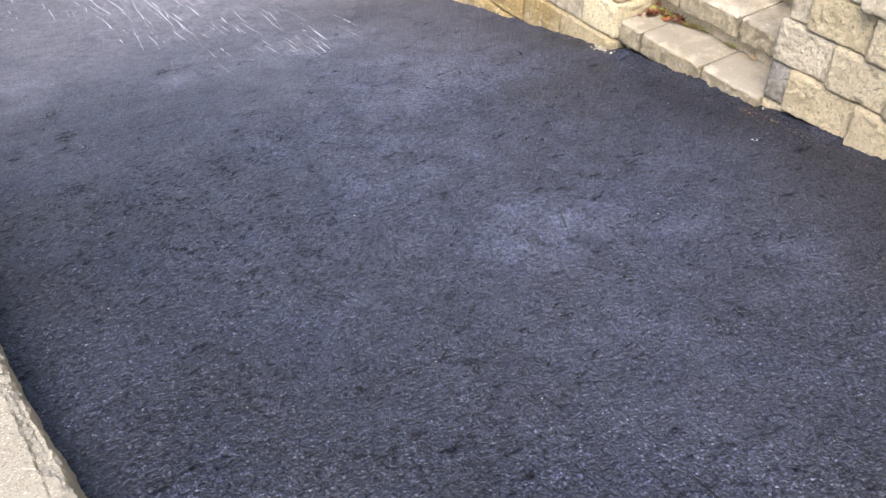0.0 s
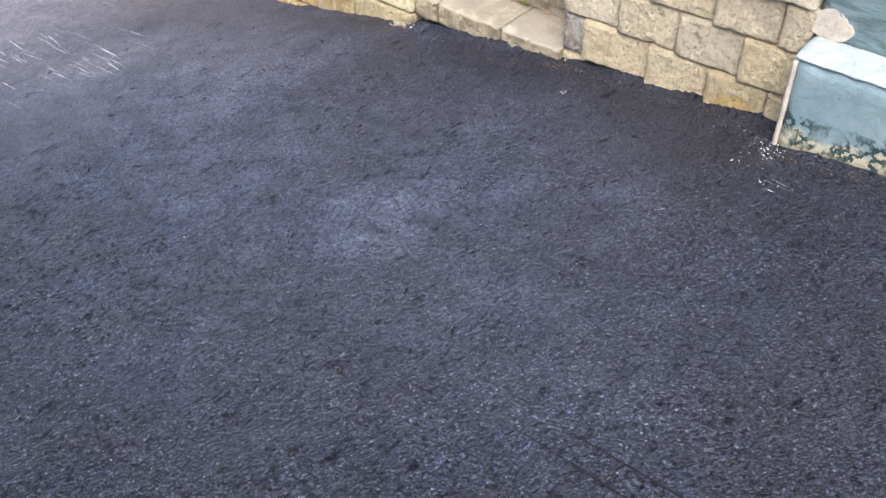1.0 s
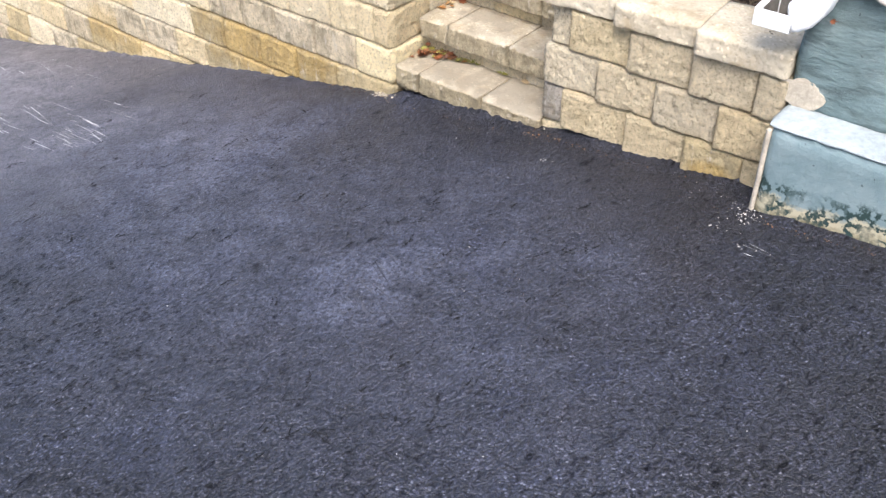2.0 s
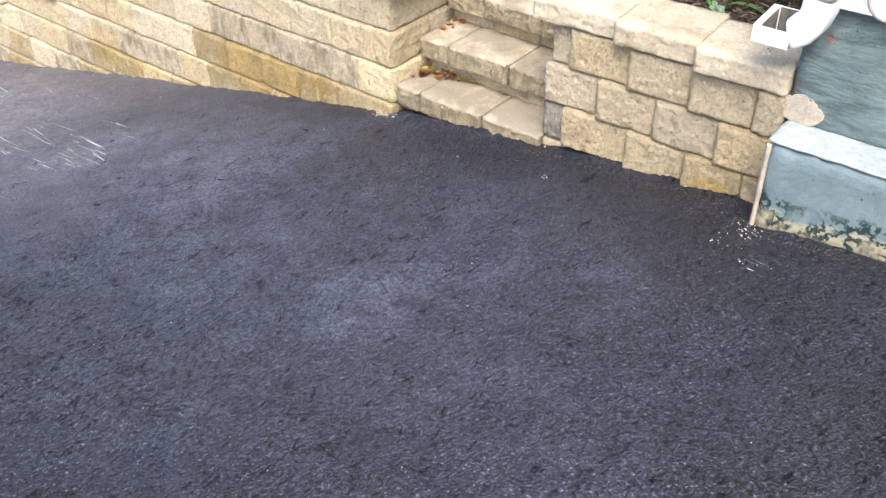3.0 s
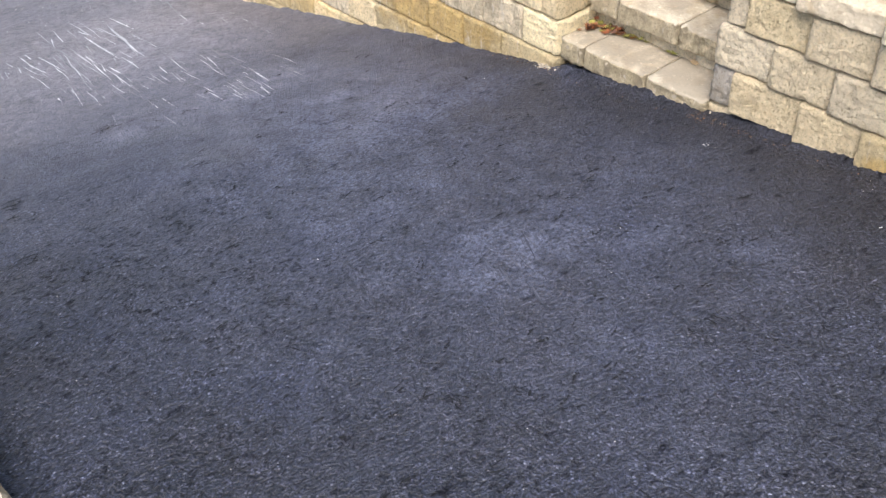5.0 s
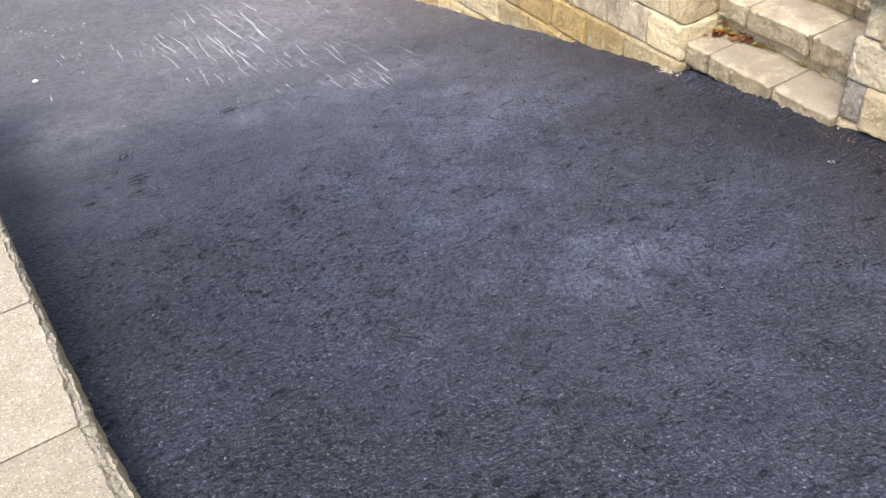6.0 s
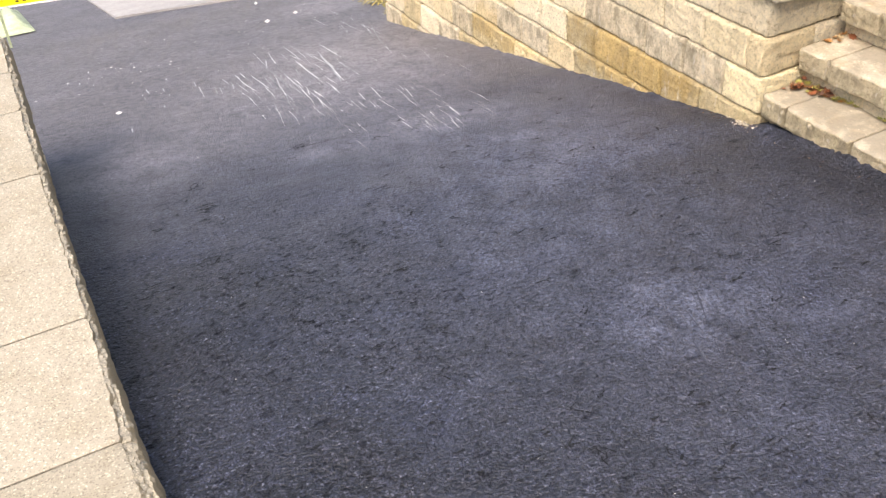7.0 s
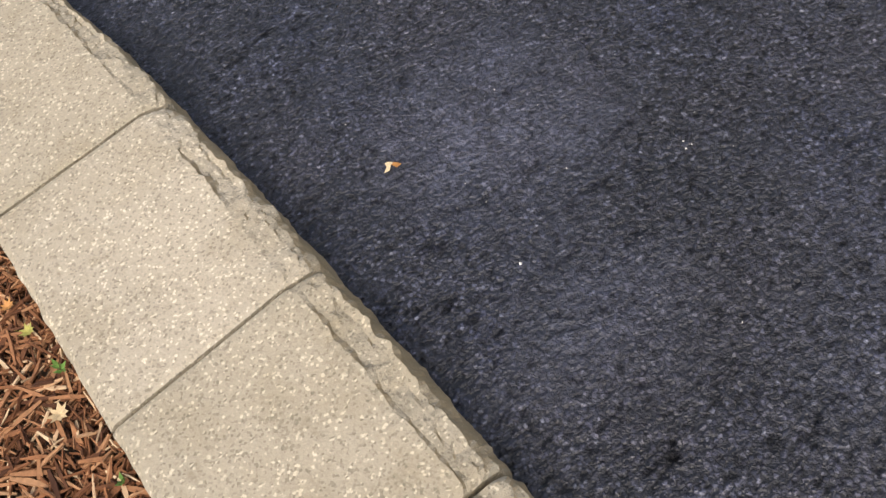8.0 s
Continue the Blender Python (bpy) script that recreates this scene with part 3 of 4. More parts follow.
blade_plant(0.42, -1.17, 0.588, 7, 0.26, 11, "strap_leaf_plant", "light green strap-leaved plant in dark mulch", 0.030, 70, -30)
blade_plant(0.47, -0.98, 0.588, 5, 0.24, 12, "strap_leaf_plant", "light green strap-leaved plant arching over the planter", 0.022, 75, -120)
blade_plant(0.66, -1.20, 0.588, 8, 0.22, 15, "strap_leaf_plant", "green strap-leaved plant behind the mulch", 0.022, 60)
blade_plant(0.62, -1.40, 0.588, 8, 0.20, 16, "strap_leaf_plant", "green strap-leaved plant beside the downspout", 0.022, 60)


for i, (x, y) in enumerate(((0.85, -1.0), (0.78, -1.3), (0.95, -1.15), (0.80, -0.86), (1.0, -1.4))):
    blade_plant(x, y, 0.588, 12, 0.17, 70 + i, "strap_leaf_plant", "yellow-green low leafy plant at the back of the bed", 0.034, 80, None, OLIVE)


def rosette(x, y, z, n, size, seed, label):
    rg = random.Random(seed)
    root = thing("rosette_plant", label, "plant")
    root.matrix_basis = pose(x, y, z)
    for i in range(n):
        s = size * rg.uniform(0.6, 1.1)
        v = [(0, 0, 0.004), (0.35 * s, -0.28 * s, 0.012), (0.75 * s, -0.30 * s, 0.02), (s, 0, 0.016), (0.75 * s, 0.30 * s, 0.02), (0.35 * s, 0.28 * s, 0.012), (0.5 * s, 0, 0.006)]
        f = [(0, 1, 6), (1, 2, 6), (2, 3, 6), (3, 4, 6), (4, 5, 6), (5, 0, 6)]
        piece("leaf", v, f, GREYGREEN, root, at=pose(rg.uniform(-.015, .015), rg.uniform(-.015, .015), rg.uniform(0, .012), rg.uniform(-15, 15), rg.uniform(-25, 5), 360 * i / n + rg.uniform(-20, 20)))
    return root


GREYGREEN = make_islands("pale_green_leaf", [(0.0, (0.16, 0.26, 0.14)), (1.0, (0.34, 0.45, 0.30))], 0.6)
rosette(0.30, -1.20, 0.592, 12, 0.032, 4, "small pale green rosette plant in dark mulch")
rosette(0.33, -1.17, 0.592, 9, 0.026, 5, "small pale green rosette plant in dark mulch")

# ---- house corner: painted plinth, foundation, siding ----
house = thing("house", "house corner with weathered blue painted foundation and white siding", "house")


def make_mildew_paint():
    """The same blue paint, peeled to plaster and overgrown with mildew in a ragged belt."""
    m, nt, b = material("peeling_blue_paint", 0.7, 0.35)
    at = coords(nt)
    c = ramp(nt, noise_tex(nt, at, 7, 6, 0.7), [(0.25, (0.125, 0.180, 0.190)), (0.5, (0.170, 0.230, 0.242)), (0.75, (0.235, 0.290, 0.295))])
    dots = ramp(nt, noise_tex(nt, at, 55, 3, 0.6), [(0.71, grey(0)), (0.73, grey(0.9))])
    c = mix(nt, dots, c, (0.06, 0.075, 0.08))
    sep = nt.nodes.new("ShaderNodeSeparateXYZ")
    nt.links.new(at, sep.inputs[0])
    up = nt.nodes.new("ShaderNodeMath"); up.operation = "MULTIPLY_ADD"
    nt.links.new(sep.outputs["Y"], up.inputs[0]); up.inputs[1].default_value = 0.105
    nt.links.new(sep.outputs["Z"], up.inputs[2])
    wob = nt.nodes.new("ShaderNodeMath"); wob.operation = "MULTIPLY_ADD"
    nt.links.new(noise_tex(nt, at, 14, 5, 0.7), wob.inputs[0]); wob.inputs[1].default_value = 0.16
    nt.links.new(up.outputs[0], wob.inputs[2])
    h = wob.outputs[0]
    bare = ramp(nt, h, [(0.125, grey(1)), (0.150, grey(0))])
    c = mix(nt, bare, c, (0.44, 0.39, 0.27))
    moss = ramp(nt, h, [(0.075, grey(0.75)), (0.105, grey(0))])
    c = mix(nt, moss, c, (0.12, 0.10, 0.045))
    belt = ramp(nt, h, [(0.06, grey(0)), (0.085, grey(1)), (0.185, grey(1)), (0.21, grey(0))])
    curls = ramp(nt, noise_tex(nt, at, 24, 3, 0.55), [(0.40, grey(0)), (0.44, grey(1)), (0.53, grey(1)), (0.57, grey(0))])
    blot = mix(nt, 1.0, curls, ramp(nt, noise_tex(nt, at, 9, 5, 0.6), [(0.38, grey(0.1)), (0.50, grey(1))]), "MULTIPLY")
    grow = nt.nodes.new("ShaderNodeMath"); grow.operation = "MULTIPLY"
    nt.links.new(belt, grow.inputs[0]); nt.links.new(blot, grow.inputs[1])
    c = mix(nt, grow.outputs[0], c, (0.022, 0.045, 0.042))
    nt.links.new(c, b.inputs["Base Color"])
    bump(nt, b, noise_tex(nt, at, 26, 6, 0.7), 0.6, 0.010)
    return m


PEELED = make_mildew_paint()
stone(house, -0.148, -7.5, -0.1, 0.30, 5.9, 0.565, "plinth", PEELED, 0.005, "ft", grid=0.03, edge=0.012, label="peeling pale blue plinth spotted with dark mildew")
stone(house, -0.146, -7.5, 0.462, 0.165, 5.902, 0.013, "ledge", WHITE_LEDGE, 0.006, "ft", grid=0.02, edge=0.005, label="worn whitish painted ledge")
stone(house, 0.0, -7.5, 0.465, 0.30, 5.918, 0.42, "foundation", PAINT, 0.010, "ft", grid=0.024, edge=0.012, label="rough blue-green painted foundation wall")
stone(house, -0.1510, -1.613, 0.03, 0.012, 0.016, 0.428, "bare_edge", PLASTER, 0.003, "ft", grid=0.008, edge=0.004, label="chipped cream plaster edge")


def blob(name, cy, cz, ry, rz, x, mat, seed, label, thick=0.005):
    """A ragged flake lying on the wall face."""
    v, n = [], 60
    for i in range(n):
        a = 2 * math.pi * i / n
        k = 1 + 0.22 * noise.noise(Vector((math.cos(a) * 1.2, math.sin(a) * 1.2, seed))) + 0.10 * noise.noise(Vector((math.cos(a) * 5, math.sin(a) * 5, seed)))
        v.append((x, cy + ry * k * math.cos(a), cz + rz * k * math.sin(a)))
    v += [(x + thick, a, b) for _, a, b in v]
    f = [tuple(range(n - 1, -1, -1))] + [(i, (i + 1) % n, n + (i + 1) % n, n + i) for i in range(n)]
    return piece(name, v, f, mat, house, label)


blob("bare_patch", -1.625, 0.518, 0.072, 0.046, -0.0115, PLASTER, 2.2, "bare plaster where paint has flaked")
for i in range(24):
    z0 = 0.86 + i * 0.11
    v = [(-0.034, -7.5, z0), (-0.034, -1.585, z0), (-0.020, -1.585, z0 + 0.118), (-0.020, -7.5, z0 + 0.118), (0.0, -7.5, z0), (0.0, -1.585, z0), (0.0, -1.585, z0 + 0.118), (0.0, -7.5, z0 + 0.118)]
    f = [(0, 1, 2, 3), (5, 4, 7, 6), (1, 0, 4, 5), (2, 1, 5, 6), (3, 2, 6, 7), (0, 3, 7, 4)]
    piece("siding_board", v, f, VINYL, house)
# unseen height and length, added to the house to block sky light
v, f = box(0.01, 5.5, -7.5, -1.60, 0.88, 6.6)
piece("wall", v, f, VINYL, house)
v, f = box(0.02, 5.5, -7.5, -1.60, -0.3, 0.875)
piece("foundation", v, f, PAINT, house)


def tube_mesh(points, half_w, half_h, side=8, r=0.35):
    """A rounded rectangular tube along points, open at the far end, with wall thickness."""
    ring = []
    for k in range(side * 4):
        a = 2 * math.pi * k / (side * 4)
        c, s = math.cos(a), math.sin(a)
        ring.append((math.copysign(abs(c) ** r, c), math.copysign(abs(s) ** r, s)))
    n = len(ring)
    v, f = [], []
    pts = [Vector(p) for p in points]
    frames = []
    for i, p in enumerate(pts):
        d = (pts[min(i + 1, len(pts) - 1)] - pts[max(i - 1, 0)]).normalized()
        frames.append((p, d))
    side_ax = Vector((1.0, 0.0, 0.0))
    for shrink in (1.0, 0.90):
        for p, d in frames:
            up_ax = side_ax.cross(d).normalized()
            for a, b in ring:
                v.append(tuple(p + side_ax * (a * half_w * shrink) + up_ax * (b * half_h * shrink)))
    m = len(frames)
    for layer in (0, 1):
        o = layer * m * n
        for i in range(m - 1):
            for k in range(n):
                q = (o + i * n + k, o + i * n + (k + 1) % n, o + (i + 1) * n + (k + 1) % n, o + (i + 1) * n + k)
                f.append(q if layer == 0 else q[::-1])
    o = m * n
    for k in range(n):
        f.append(((m - 1) * n + k, (m - 1) * n + (k + 1) % n, o + (m - 1) * n + (k + 1) % n, o + (m - 1) * n + k))
    return v, f


spout = thing("downspout", "white vinyl downspout with open-topped end against the house corner", "downspout")
PIPE = [(-0.079, -1.642, 2.6), (-0.079, -1.642, 0.90), (-0.079, -1.640, 0.862), (-0.079, -1.630, 0.827), (-0.079, -1.612, 0.800), (-0.079, -1.592, 0.787), (-0.079, -1.578, 0.784)]
v, f = tube_mesh(PIPE[:2], 0.040, 0.032)
piece("pipe", v, f, VINYL, spout, smooth=True)
v, f = tube_mesh(PIPE[1:], 0.047, 0.043)
piece("elbow", v, f, VINYL, spout, smooth=True)


def outlet(y0, y1, x0, x1, z0, z1, rise, lip, wall_by):
    """The cut end of the elbow: a trough whose slanting cut looks up and out, its front lip broad and rounded."""
    bm = bmesh.new()
    def tops(x):
        return z1 + rise * (x - x0) / (x1 - x0)
    def corners(by, short, z):
        return [bm.verts.new((x, y, z if z is not None else tops(x))) for x, y in ((x0 + by, y0), (x1 - by, y0), (x1 - by, y1 - 0.018 - short), (x0 + by, y1 - short))]
    ring = [corners(0.0, 0.0, z0), corners(0.0, 0.0, None)]
    hole = [corners(wall_by, lip, z0 + wall_by), corners(wall_by, lip, None)]
    bm.faces.new(ring[0][::-1])
    for i in (1, 2, 3):
        k = (i + 1) % 4
        bm.faces.new((ring[0][i], ring[0][k], ring[1][k], ring[1][i]))
        bm.faces.new((ring[1][i], ring[1][k], hole[1][k], hole[1][i]))
        bm.faces.new((hole[1][i], hole[1][k], hole[0][k], hole[0][i])).material_index = 1
    bm.faces.new(hole[0]).material_index = 1
    sharp = [e for e in bm.edges if len(e.link_faces) == 2]
    bmesh.ops.bevel(bm, geom=sharp, offset=0.009, segments=3, affect="EDGES", clamp_overlap=True)
    bmesh.ops.recalc_face_normals(bm, faces=bm.faces)
    me = bpy.data.meshes.new("outlet")
    bm.to_mesh(me)
    bm.free()
    me.materials.append(VINYL)
    me.materials.append(SPOUT_SHADE)
    ob = new("outlet", me)
    ob.parent = spout
    return ob


outlet(-1.590, -1.480, -0.127, -0.036, 0.742, 0.794, 0.036, 0.020, 0.004)
# added dark floor: the hollow's shade as colour, like the inner faces
v, f = box(-0.121, -0.042, -1.590, -1.522, 0.7475, 0.752)
piece("shade_floor", v, f, SPOUT_SHADE, spout, "dark floor standing in for shade in the open end")

wire = bpy.data.curves.new("cable", "CURVE")
wire.dimensions, wire.bevel_depth, wire.bevel_resolution = "3D", 0.005, 3
sp = wire.splines.new("BEZIER")
way = [(-0.045, -1.735, 1.15), (-0.047, -1.745, 0.93), (-0.052, -1.775, 0.872), (-0.050, -1.83, 0.862), (-0.048, -1.95, 0.90)]
sp.bezier_points.add(len(way) - 1)
for bp, p in zip(sp.bezier_points, way):
    bp.co, bp.handle_left_type, bp.handle_right_type = p, "AUTO", "AUTO"
wire.materials.append(CABLE)
tagged(new("cable", wire), "thin grey cable looped against the white siding", "cable")

# ---- kerb of coping slabs, and the bark bed behind it ----
kerb = thing("kerb", "pale concrete coping slabs along the driveway edge", "kerb", "structure")
JOINTS = [2.05, 1.62, 1.245, 0.730, -0.13, -0.637, -1.19, -1.645, -2.045, -2.46, -2.9, -3.4]
LEVEL = [(3.0, 0.245), (-0.637, 0.236), (-1.19, 0.292), (-1.645, 0.338), (-2.03, 0.378), (-2.9, 0.46), (-3.4, 0.51)]


def kerb_z(y):
    for (a, za), (b, zb) in zip(LEVEL, LEVEL[1:]):
        if y >= b:
            return za + (zb - za) * (y - a) / (b - a)
    return LEVEL[-1][1]


ARRIS = [(3.0, -2.42), (2.04, -2.472), (0.6, -2.540), (-0.13, -2.563), (-0.635, -2.592), (-1.19, -2.604), (-1.645, -2.638), (-3.4, -2.74)]
FOOT = [(3.0, -2.39), (2.04, -2.439), (0.6, -2.512), (-0.05, -2.536), (-0.5, -2.545), (-0.8, -2.543), (-1.0, -2.535), (-1.27, -2.539), (-1.6, -2.556), (-2.05, -2.586), (-3.4, -2.67)]


def along(table, y):
    return float(np.interp(-y, [-a for a, _ in table], [b for _, b in table]))


def kerb_x(y):
    return along(FOOT, y) - 0.02


def coping(a, b):
    """One coping slab from y=a to y=b: a flat top, a broken front arris and a rough foot that stands out a little."""
    # (share of the way from the foot in to the arris, metres past the arris, height)
    profile = [(0.0, 0, -0.125), (0.08, 0, -0.085), (0.17, 0, -0.055), (0.28, 0, -0.030), (0.40, 0, -0.017), (0.52, 0, -0.013), (0.64, 0, -0.010), (0.78, 0, -0.0075), (0.90, 0, -0.0045), (1.0, 0, 0.0),
               (1.0, 0.016, 0.0005), (1.0, 0.13, 0.0), (1.0, 0.25, 0.0), (1.0, 0.293, 0.0), (1.0, 0.303, -0.008), (1.0, 0.303, -0.12), (0.6, 0, -0.12)]
    n, w = max(4, round((a - b) / 0.006)), len(profile)
    v, f = [], []
    for i in range(n + 1):
        end = 0.0032 + 0.0016 * noise.noise(Vector((a * 9, b, i == 0)))
        y = a - end - (a - b - 2 * end) * i / n
        worn = max(0.0, 1 - min(i, n - i) / 2.5) ** 2
        inner, outer = along(ARRIS, y), along(FOOT, y)
        spall = max(0.0, noise.noise(Vector((y * 7, 3.3, 0))) - 0.10) * 0.018
        for k, (s, back_by, z) in enumerate(profile):
            p = Vector((y, z, s * 0.06))
            rough = 0.006 * noise.noise(Vector((y * 5, 1.7, 0.2 * k))) + 0.006 * noise.noise(p * 27 + Vector((0, 0, k * 0.3))) + 0.005 * noise.noise(p * 70 + Vector((0, 0, k * 0.7)))
            loose = 1.0 if k < 9 else 0.6 if k in (9, 10) else 0.0
            x = inner + (outer - inner) * (1 - s) - back_by + rough * loose
            wave = 0.003 * noise.noise(Vector((y * 30, k, 2))) if back_by > 0.2 else 0.0
            v.append((x + wave - 0.006 * worn * (k < 10), y + 0.0015 * noise.noise(Vector((k * 3.1, a, i == 0))) * worn, z + kerb_z(y) - 0.0025 * worn + 0.45 * rough * (2 < k < 10) - spall * (4 < k < 9)))
    for i in range(n):
        f += [(i * w + k, i * w + (k + 1) % w, (i + 1) * w + (k + 1) % w, (i + 1) * w + k) for k in range(w)]
    f += [tuple(range(w - 1, -1, -1)), tuple(n * w + k for k in range(w))]
    return v, f


def make_kerbstone():
    """The slabs' concrete, browner on the broken faces that look out to +x."""
    m, nt, b = material("kerb_concrete", 0.88, 0.3)
    at = coords(nt)
    info = nt.nodes.new("ShaderNodeObjectInfo")
    base = ramp(nt, info.outputs["Random"], [(0.0, (0.315, 0.275, 0.205)), (1.0, (0.355, 0.312, 0.240))])
    c = mix(nt, 1.0, base, ramp(nt, noise_tex(nt, at, 6, 6, 0.68), [(0.3, (0.84, 0.82, 0.77)), (0.55, grey(1.0)), (0.75, grey(1.07))]), "MULTIPLY")
    v = node(nt, "ShaderNodeTexVoronoi", Scale=270.0)
    nt.links.new(at, v.inputs["Vector"])
    pick = nt.nodes.new("ShaderNodeSeparateColor")
    nt.links.new(v.outputs["Color"], pick.inputs[0])
    c = mix(nt, 0.8, c, ramp(nt, pick.outputs[0], [(0.0, grey(0.50)), (0.22, grey(0.92)), (0.90, grey(1.04)), (0.96, grey(1.7))]), "MULTIPLY")
    c = mix(nt, ramp(nt, noise_tex(nt, at, 30, 6, 0.74, (1.0, 0.7, 1.0)), [(0.57, grey(0)), (0.72, grey(0.65))]), c, (0.20, 0.17, 0.12))
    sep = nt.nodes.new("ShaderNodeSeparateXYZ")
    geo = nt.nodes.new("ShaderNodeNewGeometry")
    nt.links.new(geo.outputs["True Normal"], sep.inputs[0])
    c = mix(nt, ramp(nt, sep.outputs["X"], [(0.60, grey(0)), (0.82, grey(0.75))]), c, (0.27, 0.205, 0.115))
    nt.links.new(c, b.inputs["Base Color"])
    bump(nt, b, noise_tex(nt, at, 130, 4, 0.72), 0.55, 0.005)
    return m


KERBSTONE = make_kerbstone()
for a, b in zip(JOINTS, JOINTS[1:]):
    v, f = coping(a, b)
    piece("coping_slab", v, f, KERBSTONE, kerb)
    n = max(1, round((a - b) / 0.25))
    for i in range(n):
        y0, y1 = a - (a - b) * i / n, a - (a - b) * (i + 1) / n
        for k in range(4):
            z1 = kerb_z(y0) - 0.10 - k * R
            if z1 < ground_z(-2.55, y0) - 0.02:
                break
            SEED[0] += 1
            v, f = rock((0.20, y0 - y1 - 0.003, R - 0.002), 0.007, SEED[0], 0.03, "f")
            v = [(kerb_x(y0 - y) + 0.004 - x, y0 - y, z - R + z1 - 0.02) for x, y, z in v]
            piece("stone_block", v, f, OCHRE if rnd.random() < 0.3 else BLOCK, kerb)

mulch_bed = sheet("mulch_bed", -6.0, -2.78, -7.0, 2.0, 0.08, lambda x, y: kerb_z(y) - 0.045 + 0.012 * noise.noise(Vector((x, y, 1)) * 7), SOIL)
tagged(mulch_bed, "soil bed under bark mulch beside the kerb", "garden bed", kind="structure")
chips("bark_mulch", 15500, -3.6, -2.915, -2.6, -1.1, lambda x, y: kerb_z(y) - 0.045, 0.048, "reddish-brown shredded bark mulch beside the coping", 8)
chips("bark_mulch", 2200, -3.5, -2.93, -1.1, 1.9, lambda x, y: kerb_z(y) - 0.045, 0.07, "reddish-brown shredded bark mulch beside the coping", 9)


def sprout(x, y, z, n, size, seed):
    rg = random.Random(seed)
    root = thing("weed_sprout", "tiny bright green weed at the slab edge", "plant")
    root.matrix_basis = pose(x, y, z)
    for i in range(n):
        s = size * rg.uniform(0.7, 1.2)
        v = [(0, 0, 0), (0.4 * s, -0.25 * s, 0.006), (s, 0, 0.012), (0.4 * s, 0.25 * s, 0.006)]
        piece("leaf", v, [(0, 1, 2, 3)], GREEN, root, at=pose(0, 0, 0.003 * i, rg.uniform(-20, 20), rg.uniform(-40, 0), rg.uniform(0, 360)))


sprout(-2.945, -1.508, 0.305, 8, 0.016, 1)
sprout(-2.965, -1.715, 0.325, 6, 0.012, 3)

# ---- fallen leaves ----
LEAF_OUT = [(0, -0.5), (0.10, -0.22), (0.42, -0.30), (0.30, -0.05), (0.52, 0.12), (0.26, 0.16), (0.24, 0.40), (0.09, 0.30), (0, 0.55), (-0.09, 0.30), (-0.24, 0.40), (-0.26, 0.16), (-0.52, 0.12), (-0.30, -0.05), (-0.42, -0.30), (-0.10, -0.22)]


def leaf_mesh(name, size, curl, mat):
    v = [(x * size, y * size, curl * size * (x * x + 0.6 * y * y) + 0.0012) for x, y in LEAF_OUT] + [(0, 0, 0.0)]
    n = len(LEAF_OUT)
    f = [(i, (i + 1) % n, n) for i in range(n)]
    v += [(0.012 * size, -0.5 * size, 0.02 * size), (-0.012 * size, -0.5 * size, 0.02 * size), (0.0, -0.95 * size, 0.10 * size)]
    f.append((n + 1, n + 2, n + 3))
    return mesh_of(name, v, f, mat)


def tint(name, c):
    return make_plain(name, c, 0.6, 0.35, 0.3, 60, 0.3, 0.001)


RUST, AMBER, LIME, TAN = tint("rust_leaf", (0.22, 0.075, 0.03)), tint("amber_leaf", (0.36, 0.17, 0.05)), tint("lime_leaf", (0.27, 0.25, 0.06)), tint("tan_leaf", (0.46, 0.34, 0.19))
BROWN = tint("brown_leaf", (0.085, 0.036, 0.018))
LEAVES = [(0.085, -0.030, 0.100, RUST), (0.11, -0.055, 0.103, AMBER), (0.135, -0.035, 0.101, RUST), (0.165, -0.03, 0.105, LIME), (0.185, -0.055, 0.104, LIME), (0.19, -0.03, 0.112, RUST),
          (0.17, -0.085, 0.103, RUST), (0.185, -0.11, 0.103, RUST), (0.190, -0.14, 0.101, RUST), (0.175, -0.16, 0.101, AMBER), (0.19, -0.235, 0.101, LIME), (0.188, -0.262, 0.104, LIME), (0.192, -0.285, 0.101, LIME),
          (0.19, -0.395, 0.101, LIME), (0.193, -0.42, 0.101, LIME), (0.19, -0.52, 0.101, TAN), (0.27, -0.035, 0.253, AMBER), (0.31, -0.04, 0.254, AMBER), (0.36, -0.035, 0.253, AMBER), (0.37, -0.07, 0.253, RUST)]
WORDS = {"rust_leaf": "curled rust-red fallen leaf on the step", "amber_leaf": "amber fallen leaf on the step", "lime_leaf": "yellow-green fallen leaf on the step", "tan_leaf": "pale tan fallen leaf", "brown_leaf": "crumpled dark brown fallen leaf on the step"}
for x0, y0, z0, n, kinds in ((0.13, -0.045, 0.101, 14, (RUST, BROWN, BROWN, AMBER, RUST)), (0.175, -0.10, 0.102, 14, (RUST, BROWN, BROWN, LIME)), (0.180, -0.15, 0.102, 7, (BROWN, RUST, BROWN)), (0.185, -0.20, 0.101, 4, (LIME, AMBER)), (0.30, -0.04, 0.253, 4, (AMBER, TAN))):
    LEAVES += [(x0 + rnd.gauss(0, 0.02), y0 - abs(rnd.gauss(0, 0.02)), z0 + rnd.uniform(0, 0.008), rnd.choice(kinds)) for _ in range(n)]
for i, (x, y, z, mat) in enumerate(LEAVES):
    ob = new("fallen_leaf", leaf_mesh("fallen_leaf", rnd.uniform(0.026, 0.046), rnd.uniform(0.4, 1.6), mat))
    ob.matrix_basis = pose(x, y, z, rnd.uniform(-22, 22), rnd.uniform(-22, 22), rnd.uniform(0, 360))
    tagged(ob, WORDS[mat.name], "leaf", "leaves on the steps")
